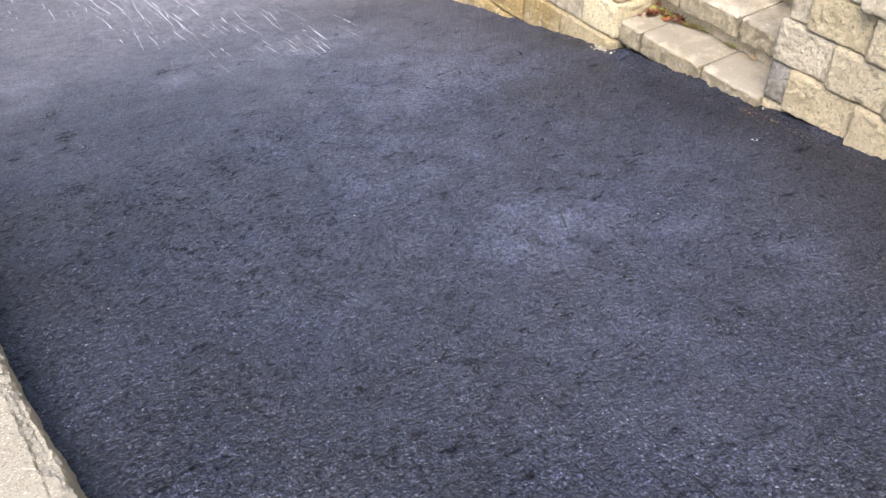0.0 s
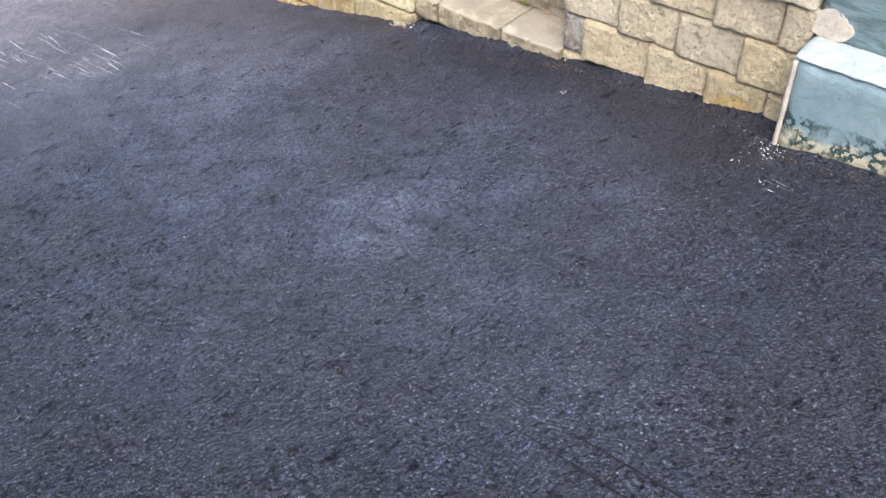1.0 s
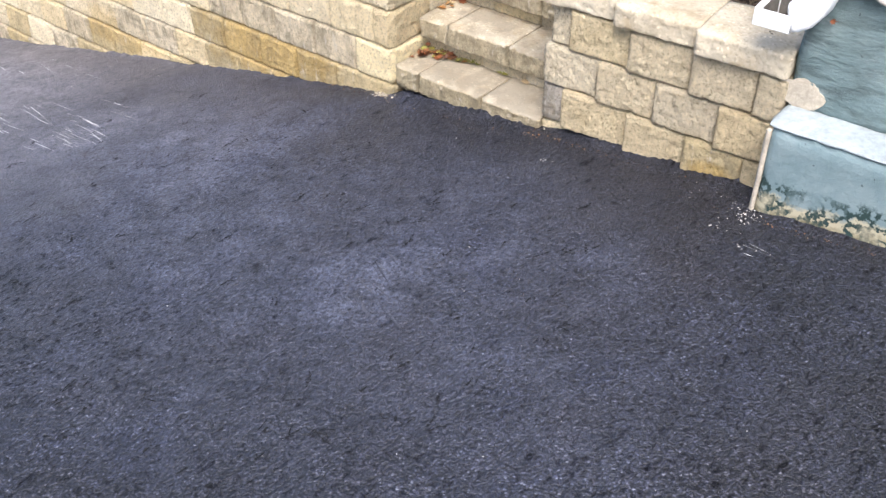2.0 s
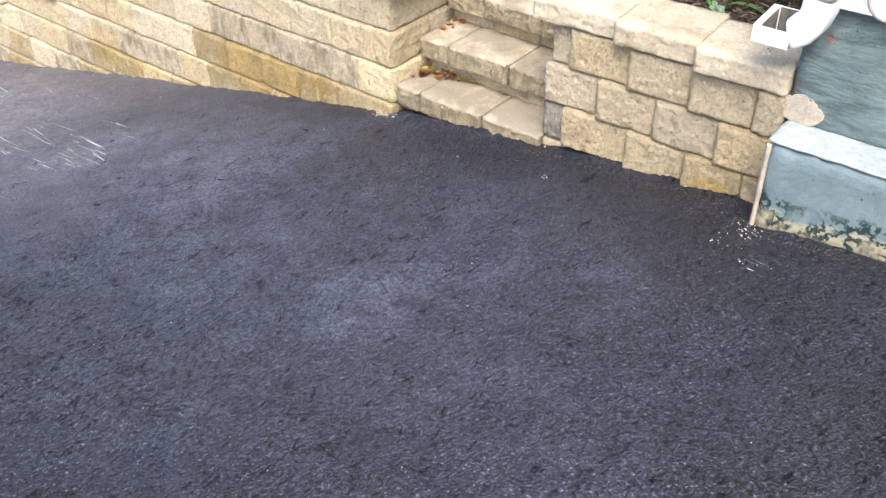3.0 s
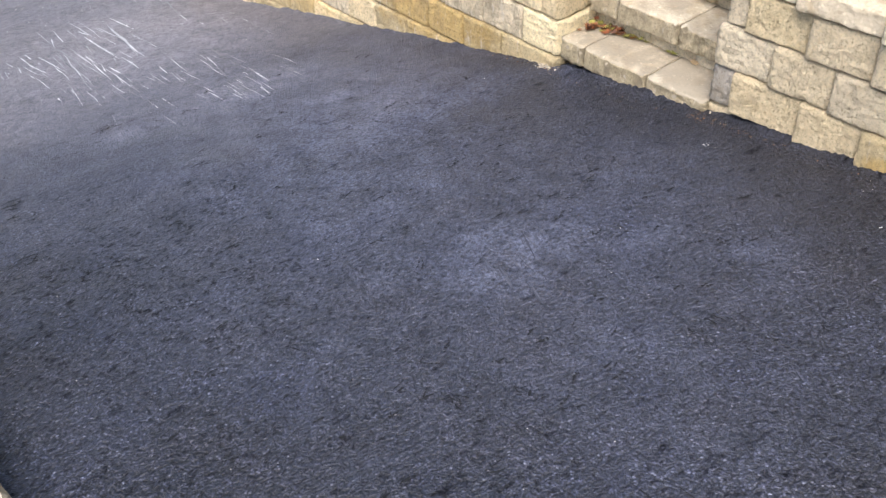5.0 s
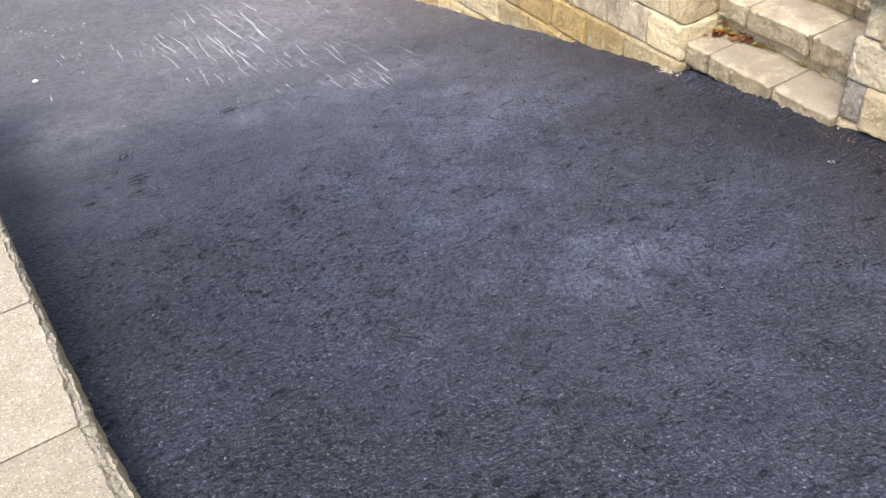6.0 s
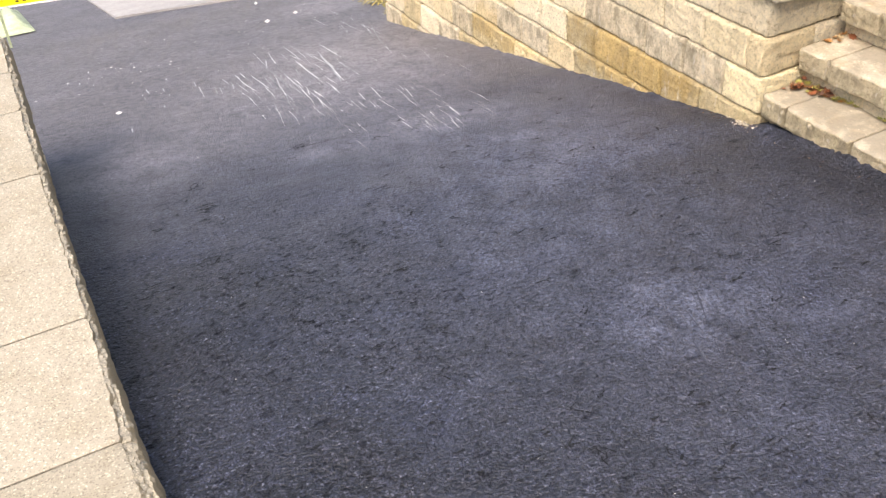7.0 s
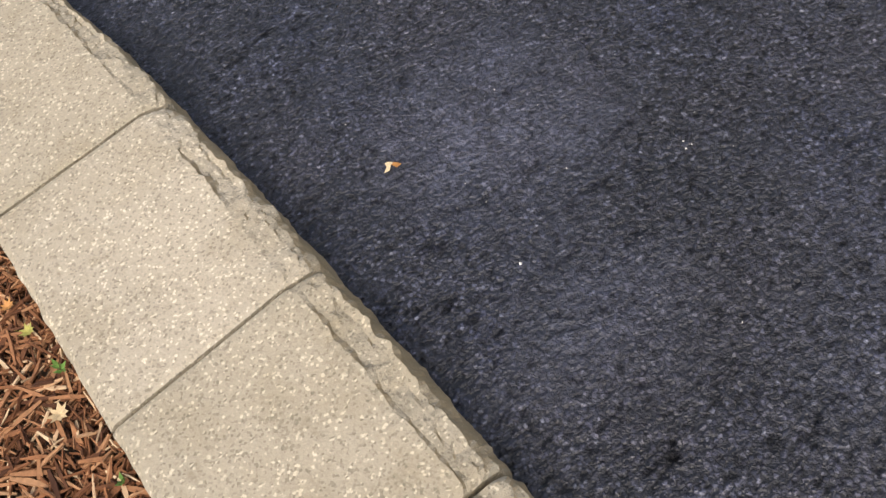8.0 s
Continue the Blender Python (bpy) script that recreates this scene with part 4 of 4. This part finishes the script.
BODY = [(-0.012, -0.011, 0.003), (-0.002, -0.010, 0.009), (0.000, -0.002, 0.012), (0.004, 0.005, 0.008), (0.000, 0.010, 0.005), (-0.006, 0.005, 0.012), (-0.013, 0.008, 0.003), (-0.008, -0.001, 0.007)]
WING = [(0.001, -0.001, 0.012), (0.009, -0.003, 0.006), (0.017, 0.002, 0.009), (0.012, 0.008, 0.004), (0.004, 0.006, 0.010)]
me = mesh_of("fallen_leaf", BODY + WING, [(0, 1, 2, 7), (7, 2, 3, 5), (3, 4, 5), (7, 5, 6), (8, 9, 10, 11, 12)], tint("cream_leaf", (0.58, 0.46, 0.28)))
me.materials.append(AMBER)
me.polygons[4].material_index = 1
ob = new("fallen_leaf", me)
ob.matrix_basis = pose(-2.365, -1.518, drive_z(-2.365, -1.518) + 0.001, 0, 0, -43)
tagged(ob, "small curled pale tan leaf on dark asphalt", "leaf")
ob = new("fallen_leaf", leaf_mesh("fallen_leaf", 0.021, 0.5, RUST))
ob.matrix_basis = pose(-0.018, -1.669, 0.765, 0, -90, 30)
tagged(ob, "orange leaf stuck to the blue foundation", "leaf")


for x, y, size, mat, words in ((-2.953, -1.409, 0.026, LIME, "yellow-green fallen leaf on bark mulch"), (-2.982, -1.563, 0.034, TAN, "pale tan fallen leaf on bark mulch"), (-2.955, -1.345, 0.024, AMBER, "amber fallen leaf on bark mulch")):
    ob = new("fallen_leaf", leaf_mesh("fallen_leaf", size, 0.8, mat))
    ob.matrix_basis = pose(x, y, kerb_z(y) - 0.014, 8, -6, 100 * y)
    tagged(ob, words, "leaf")


# ---- marks and grit on the asphalt ----
def lump(v, f, x, y, z, s, rg):
    base = len(v)
    for dx, dy, dz in ((1, 0, 0), (-1, 0, 0), (0, 1, 0), (0, -1, 0), (0, 0, 1), (0, 0, -1)):
        k = s * rg.uniform(0.6, 1.2)
        v.append((x + dx * k, y + dy * k, z + 0.6 * dz * k + 0.4 * s))
    for a, b, c in ((0, 2, 4), (2, 1, 4), (1, 3, 4), (3, 0, 4), (2, 0, 5), (1, 2, 5), (3, 1, 5), (0, 3, 5)):
        f.append((base + a, base + b, base + c))


def grit(name, spots, label, seed, mat=None):
    rg = random.Random(seed)
    v, f = [], []
    for x0, y0, sx, sy, n, s in spots:
        for _ in range(n):
            x, y = rg.gauss(x0, sx), rg.gauss(y0, sy)
            lump(v, f, x, y, drive_z(x, y), s * rg.uniform(0.4, 1.3), rg)
    return tagged(new(name, mesh_of(name, v, f, mat or GRIT)), label, "grit", kind="stuff")


grit("plaster_crumbs", [(-0.19, -1.61, 0.03, 0.025, 46, 0.003), (-0.11, -1.50, 0.05, 0.06, 26, 0.002), (-0.04, -1.33, 0.02, 0.06, 18, 0.003), (-0.26, -1.57, 0.03, 0.03, 10, 0.003), (-0.36, -1.69, 0.012, 0.025, 8, 0.003), (-0.20, -0.87, 0.006, 0.008, 4, 0.004), (-0.02, -0.8, 0.01, 0.05, 10, 0.003), (-0.03, 0.05, 0.015, 0.035, 16, 0.003)], "pale plaster crumbs on the asphalt by the house", 21)
grit("road_grit", [(-2.022, -1.843, 0.005, 0.004, 4, 0.0025), (-2.356, -1.813, 0.003, 0.003, 1, 0.004), (-2.0, -1.6, 0.3, 0.3, 30, 0.0016), (-1.3, 3.2, 0.6, 0.8, 60, 0.004), (-1.9, 3.6, 0.25, 0.3, 26, 0.007), (-1.1, -1.0, 1.0, 1.0, 40, 0.0025), (-0.4, 4.3, 0.4, 0.3, 20, 0.006)], "scattered pale grit on the driveway", 22)
DIRT = make_islands("brown_dirt", [(0.0, (0.05, 0.032, 0.02)), (0.5, (0.13, 0.08, 0.045)), (0.85, (0.22, 0.12, 0.06)), (1.0, (0.36, 0.27, 0.16))])
grit("dirt_crumbs", [(-0.035, 0.04 - 0.09 * i, 0.018, 0.05, 34, 0.0034) for i in range(18)] + [(-0.02, 0.15 + 0.25 * i, 0.014, 0.12, 22, 0.0042) for i in range(12)] + [(-0.14, -0.15, 0.05, 0.12, 26, 0.0022), (-0.12, -0.6, 0.05, 0.15, 24, 0.0022), (-0.19, -1.75, 0.012, 0.12, 40, 0.0035), (-0.19, -2.05, 0.012, 0.16, 30, 0.0035)], "brown dirt and leaf crumbs along the foot of the walls", 27, DIRT)
MORTAR_BITS = make_islands("old_mortar", [(0.0, (0.24, 0.20, 0.14)), (0.6, (0.36, 0.31, 0.23)), (1.0, (0.50, 0.45, 0.36))])
grit("mortar_rubble", [(-0.020, 0.030, 0.012, 0.035, 26, 0.008), (-0.035, 0.02, 0.014, 0.05, 30, 0.004), (0.015, -0.71, 0.008, 0.03, 10, 0.006)], "tan mortar rubble at the wall corner", 29, MORTAR_BITS)
for x, y, s in ((-0.598, 4.234, 0.024), (-0.41, 5.10, 0.022), (0.10, 4.92, 0.034), (0.30, 4.70, 0.026), (-1.996, 2.639, 0.020), (-0.346, 4.321, 0.018), (-0.166, 4.95, 0.018)):
    v, f = [], []
    rg = random.Random(int(x * 1000))
    lump(v, f, 0, 0, 0, s, rg)
    ob = new("pebble", mesh_of("pebble", v, f, PAVING))
    ob.matrix_basis = pose(x, y, drive_z(x, y) - 0.2 * s, 0, 0, rg.uniform(0, 180))
    tagged(ob, "small white stone chip lying on dark asphalt", "pebble", "stone chips on the driveway")


def streak(v, f, x, y, length, width, heading, rg, bend=0.0, lift=0.0025, jit=1.2, step=0.014, rough=0.55, gap=0.07):
    """One dragged chalky scratch, broken where it skipped over the stones."""
    n = max(3, int(length / step))
    a = radians(heading)
    for i in range(n + 1):
        t = i / n
        w = width * (0.2 + math.sin(math.pi * min(1, t * 1.05 + 0.02))) * rg.uniform(rough, 1.1) / 2
        k = len(v)
        for s in (-1, 1):
            qx, qy = x + s * math.sin(a) * w, y - s * math.cos(a) * w
            v.append((qx, qy, drive_z(qx, qy) + lift))
        if i and rg.random() > gap:
            f.append((k - 2, k - 1, k + 1, k))
        x, y = x + math.cos(a) * length / n, y + math.sin(a) * length / n
        a += radians(bend) / n
        if rg.random() < 0.3:
            a += radians(rg.uniform(-jit, jit))


def scuffs():
    rg = random.Random(31)
    v, f = [], []
    # long single scrapes
    for x, y, ln, w, hd, bd in ((-0.722, 2.90, 0.84, 0.013, 260, -2), (-0.80, 2.55, 0.50, 0.005, 262, -3), (-0.90, 2.82, 0.74, 0.008, 261, -4), (-0.96, 2.70, 0.44, 0.006, 262, 0), (-1.09, 2.82, 0.66, 0.009, 264, 0), (-1.12, 2.68, 0.52, 0.008, 262, 0), (-1.05, 2.62, 0.46, 0.007, 262, 0),
                              (-1.08, 2.30, 0.52, 0.004, 262, 0), (-0.146, 3.43, 1.12, 0.007, 258, 2), (-0.30, 2.3, 0.5, 0.004, 256, 0), (-0.72, 1.75, 0.55, 0.004, 254, 4), (-0.62, 1.85, 0.6, 0.004, 252, 4), (-0.15, 4.1, 0.5, 0.006, 262, 0)):
        streak(v, f, x, y, ln, w, hd, rg, bd, jit=3.0, gap=0.012 if w > 0.008 else 0.05)
    # groups of short scrapes, all dragged the same way
    for x0, y0, sx, sy, n, ln, w in ((-1.08, 2.35, 0.14, 0.22, 40, 0.22, 0.0040), (-1.0, 1.72, 0.24, 0.10, 44, 0.12, 0.0036), (-1.25, 1.98, 0.12, 0.08, 16, 0.09, 0.0045), (-0.90, 1.20, 0.20, 0.08, 40, 0.12, 0.0032), (-1.38, 2.75, 0.08, 0.14, 14, 0.16, 0.005), (-0.5, 2.35, 0.26, 0.3, 18, 0.18, 0.0035),
                                     (-0.82, 3.1, 0.10, 0.22, 18, 0.26, 0.005), (-1.9, 3.3, 0.22, 0.35, 22, 0.06, 0.007), (-1.22, 1.38, 0.12, 0.05, 9, 0.08, 0.004), (-0.25, 3.6, 0.15, 0.3, 14, 0.2, 0.0045), (-0.36, -1.69, 0.012, 0.012, 4, 0.04, 0.003)):
        for _ in range(n):
            streak(v, f, rg.gauss(x0, sx), rg.gauss(y0, sy), ln * rg.uniform(0.6, 2.6), w * rg.uniform(0.5, 1.15), 262 + rg.gauss(0, 3.0), rg, jit=2.5)
    tagged(new("scuff_marks", mesh_of("scuff_marks", v, f, SCUFF)), "chalky white scrape marks dragged along the asphalt", "scuff marks", kind="stuff")
    v, f = [], []
    for _ in range(26):
        streak(v, f, rg.gauss(-1.10, 0.10), rg.gauss(-0.84, 0.08), rg.uniform(0.05, 0.18), rg.uniform(0.002, 0.006), 246 + rg.gauss(0, 6), rg)
    tagged(new("faint_scuff_marks", mesh_of("faint_scuff_marks", v, f, FAINT)), "faint grey rubbed streaks on the dark asphalt", "scuff marks", kind="stuff")


scuffs()


def cracks():
    rg = random.Random(44)
    v, f = [], []
    for x0, y0, x1, y1, w in ((-1.634, -1.159, -1.534, -1.206, 0.012), (-1.506, -1.246, -1.454, -1.340, 0.006), (-0.971, -1.415, -0.911, -1.470, 0.010), (-0.911, -1.470, -0.891, -1.533, 0.006), (-0.794, -1.644, -0.826, -1.725, 0.006), (-1.26, -1.241, -1.208, -1.284, 0.007), (-1.995, -1.311, -1.906, -1.326, 0.009), (-2.01, 1.084, -1.875, 1.117, 0.018),
                              (-2.041, 0.846, -1.921, 0.842, 0.020), (-2.238, 0.774, -2.186, 0.783, 0.018), (-1.508, 1.246, -1.369, 1.220, 0.016), (-1.178, 1.092, -1.134, 1.000, 0.012), (-2.2, 0.35, -1.9, 0.30, 0.010)):
        ln, hd = math.hypot(x1 - x0, y1 - y0), math.degrees(math.atan2(y1 - y0, x1 - x0))
        for _ in range(4):
            streak(v, f, x0 + rg.gauss(0, 0.011), y0 + rg.gauss(0, 0.013), ln * rg.uniform(0.5, 1.0), w * rg.uniform(0.3, 0.6), hd + rg.uniform(-3, 3), rg, lift=0.0036, jit=55, step=0.006, rough=0.12, gap=0.12)
    # one long hairline, and many small torn spots across the rolling direction
    streak(v, f, -1.80, 1.28, 0.68, 0.005, 8, rg, lift=0.0028, jit=10, step=0.012, rough=0.2, gap=0.3)
    for _ in range(170):
        x, y = rg.uniform(-2.2, -0.3), rg.uniform(-1.45, 1.2)
        ln = rg.uniform(0.015, 0.07)
        for _ in range(2):
            streak(v, f, x + rg.gauss(0, 0.005), y + rg.gauss(0, 0.005), ln, rg.uniform(0.004, 0.009), rg.gauss(5, 22), rg, lift=0.0034, jit=25, step=0.005, rough=0.1, gap=0.3)
    return tagged(new("surface_cracks", mesh_of("surface_cracks", v, f, CRACK)), "short dark tears in the rolled asphalt surface", "cracks", kind="stuff")


cracks()
# a pair of faint roller lines
rg = random.Random(9)
v, f = [], []
for dx in (0.0, 0.045):
    streak(v, f, -1.535 + 1.4 * dx, -1.65 - 1.6 * dx, 0.5, 0.006, 267, rg, lift=0.0030, step=0.010)
tagged(new("roller_marks", mesh_of("roller_marks", v, f, CRACK)), "two faint dark roller lines pressed in the asphalt", "roller marks", kind="stuff")

# ---- the street end ----
apron = thing("pavement", "pale concrete pavement slabs at the street end of the driveway", "pavement", "structure")


def apron_slab(x0, x1, y0, y1, skew):
    n = 6
    v = []
    for j in range(n + 1):
        for i in range(n + 1):
            x = x0 + (x1 - x0) * i / n
            y = y0 + (y1 - y0) * j / n + skew * (x - x0)
            v.append((x, y, ground_z(x, y) + 0.017))
    f = [(j * (n + 1) + i, j * (n + 1) + i + 1, (j + 1) * (n + 1) + i + 1, (j + 1) * (n + 1) + i) for j in range(n) for i in range(n)]
    m = len(v)
    v += [(x, y, z - 0.12) for x, y, z in v]
    f += [tuple(m + q for q in reversed(g)) for g in f]
    rim = [i for i in range(n + 1)] + [(j + 1) * (n + 1) - 1 for j in range(1, n + 1)] + [n * (n + 1) + i for i in range(n - 1, -1, -1)] + [j * (n + 1) for j in range(n - 1, 0, -1)]
    f += [(b, a, m + a, m + b) for a, b in zip(rim, rim[1:] + rim[:1])]
    piece("paving_slab", v, f, WALK, apron)


apron_slab(-1.41, -0.475, 5.90, 7.85, -0.40)
apron_slab(-0.465, 0.57, 5.52, 7.44, -0.42)


def street_edge(x):
    return 7.80 - 0.42 * min(2.2, max(-0.9, x + 1.35))


ROWS_OUT = (0, 0.02, 0.2, 0.4, 0.6, 1.0, 2, 3.5, 6, 10)
v, xs = [], [-14, -8, -5, -3.6, -2.65, -2.1, -1.5, -1.0, -0.5, 0.0, 0.16, 0.7, 2, 4, 8, 14]
for k, d in enumerate(ROWS_OUT):
    for x in xs:
        y = street_edge(x)
        v.append((x, y + d, ground_z(x, min(y + d, 8.2)) + (0.014 if k else -0.15) - 0.03 * max(0.0, y + d - 8.2)))
w = len(xs)
f = [(j * w + i, j * w + i + 1, (j + 1) * w + i + 1, (j + 1) * w + i) for j in range(len(ROWS_OUT) - 1) for i in range(w - 1)]
street = new("street", mesh_of("street", v, f, PAVING))
tagged(street, "sun-bleached pale concrete street past the driveway", "street", kind="structure")

tape = thing("barrier_tape", "yellow plastic barrier tape with black print across the driveway", "tape")
A, B = Vector((-2.291, 5.6, -0.84)), Vector((1.10, 5.6, -1.087))
n = 40
v, f = [], []
for i in range(n + 1):
    t = i / n
    p = A.lerp(B, t) + Vector((0, 0.03 * math.sin(7 * t), -0.02 * math.sin(math.pi * t)))
    tw = 0.5 * math.sin(5 * t)
    for s in (-1, 1):
        v.append((p.x, p.y + s * 0.028 * math.sin(tw), p.z + s * 0.028 * math.cos(tw)))
f = [(2 * i, 2 * i + 2, 2 * i + 3, 2 * i + 1) for i in range(n)]
piece("film", v, f, TAPE, tape)
rg = random.Random(2)
for i in range(60):
    t0 = 0.04 + 0.95 * i / 60
    t1 = t0 + rg.uniform(0.003, 0.007)
    if i % 9 > 5:
        continue
    q = []
    for t in (t0, t1):
        p = A.lerp(B, t) + Vector((0, 0.03 * math.sin(7 * t) - 0.004, -0.02 * math.sin(math.pi * t)))
        q.append(p)
    z = 0.006
    piece("print_bar", [(q[0].x, q[0].y, q[0].z - z), (q[1].x, q[1].y, q[1].z - z), (q[1].x, q[1].y, q[1].z + z), (q[0].x, q[0].y, q[0].z + z)], [(0, 1, 2, 3)], INK, tape)
SHEETING = make_plain("pale_green_sheeting", (0.46, 0.50, 0.30), 0.6, 0.4, 0.4, 9, 0.5, 0.01)
for p in (A, B):
    gz = ground_z(p.x, p.y) - 0.1
    v, f = box(p.x - 0.01, p.x + 0.01, p.y - 0.01, p.y + 0.01, gz, p.z - 0.01)
    piece("stake", v, f, SHEETING, tape, "short pale stake")


v, f = [], []
for j in range(13):
    for i in range(13):
        x, y = -2.46 + 0.42 * i / 12, 6.15 + 1.5 * j / 12
        e = min(i, 12 - i, j, 12 - j) / 3
        v.append((x, y, ground_z(x, y) + 0.01 + min(1, e) * (0.08 + 0.13 * abs(noise.noise(Vector((x * 9, y * 6, 2)))) + 0.05 * noise.noise(Vector((x * 22, y * 14, 5))))))
f = [(j * 13 + i, j * 13 + i + 1, (j + 1) * 13 + i + 1, (j + 1) * 13 + i) for j in range(12) for i in range(12)]
ob = new("crumpled_sheeting", mesh_of("crumpled_sheeting", v, f, SHEETING, True))
tagged(ob, "crumpled pale green sheeting at the kerb end", "sheeting")
YELLOWED = make_islands("yellowed_grass", [(0.0, (0.20, 0.19, 0.05)), (0.5, (0.38, 0.31, 0.10)), (1.0, (0.52, 0.42, 0.20))], 0.7)
blade_plant(0.22, 4.0, ground_z(0.2, 4.0), 26, 0.22, 51, "grass_tuft", "yellowed grass tuft at the end of the wall", 0.012, 70, None, YELLOWED)
blade_plant(0.45, 4.35, ground_z(0.45, 4.35), 26, 0.24, 52, "grass_tuft", "yellowed grass tuft at the end of the wall", 0.012, 70, None, YELLOWED)
blade_plant(0.14, 3.55, ground_z(0.1, 3.55), 18, 0.16, 53, "grass_tuft", "yellowed grass tuft at the end of the wall", 0.012, 70, None, YELLOWED)

chips("leaf_litter", 700, 0.12, 1.3, 3.45, 5.0, lambda x, y: ground_z(x, y) - 0.004, 0.06, "tan leaf litter on the verge past the wall", 61, YELLOWED)
# soil held back by the long wall
bank = sheet("bank", 0.28, 6.0, 0.3, 3.3, 0.1, lambda x, y: wall_top(min(y, 3.29)) * R + 0.02 + 0.02 * noise.noise(Vector((x, y, 0)) * 3), EARTH)
tagged(bank, "earth bank behind the retaining wall", "bank", kind="structure")
yard = sheet("yard", 0.9, 6.0, -1.6, 0.3, 0.1, lambda x, y: 0.54 + 0.02 * noise.noise(Vector((x, y, 0)) * 3), EARTH)
tagged(yard, "level yard earth above the steps", "yard", kind="structure")

# dark droplets dried on the planter's cap
for x, y, s in ((0.075, -1.468, 0.006), (0.068, -1.479, 0.005), (0.081, -1.476, 0.003), (0.092, -1.452, 0.002)):
    v, f = [], []
    lump(v, f, 0, 0, 0, s, random.Random(int(s * 1e5)))
    ob = new("dark_speck", mesh_of("dark_speck", [(a, b, 0.35 * d) for a, b, d in v], f, MORTAR))
    ob.matrix_basis = pose(x, y, 0.6375)
    tagged(ob, "small dark dried speck on the cap stone", "speck", "specks on the cap")


def ridge(line, n, up=0.0):
    """Asphalt squeezed up against a wall's foot: a ragged low bead."""
    v, f = [], []
    for i in range(n + 1):
        x, y, s = line(i / n)
        h = 0.006 + up + 0.009 * noise.noise(Vector((y * 6, 2.5, s))) + 0.006 * noise.noise(Vector((y * 19, 1.5, s))) + 0.003 * noise.noise(Vector((y * 90, 4.5, s)))
        t = i / n
        h *= min(1.0, 10 * t + 0.1, 10 * (1 - t) + 0.1)
        for k, (d, r) in enumerate(((0.075 + 4 * up, -0.004), (0.040 + 2 * up, 0.12 * h), (0.018, 0.6 * h), (0.004, h), (-0.03, 0.6 * h))):
            xx = x - s * (d + 0.006 * noise.noise(Vector((y * 40, k, 0))))
            v.append((xx, y, drive_z(xx, y) + r))
    f = [(5 * i + k, 5 * i + k + 1, 5 * i + k + 6, 5 * i + k + 5) for i in range(n) for k in range(4)]
    piece("edge_bead", v, f, ASPHALT, drive, smooth=True)


ridge(lambda t: (BATTER * ground_z(0, 3.3 * t) - 0.008, 3.3 * t, 1), 500)
ridge(lambda t: (0.0, -0.70 * t, 1), 140, 0.012)
ridge(lambda t: (px(-0.70 - 0.88 * t) - 0.008, -0.70 - 0.88 * t, 1), 180, 0.010)
ridge(lambda t: (-0.152, -1.62 - 1.2 * t, 1), 90)
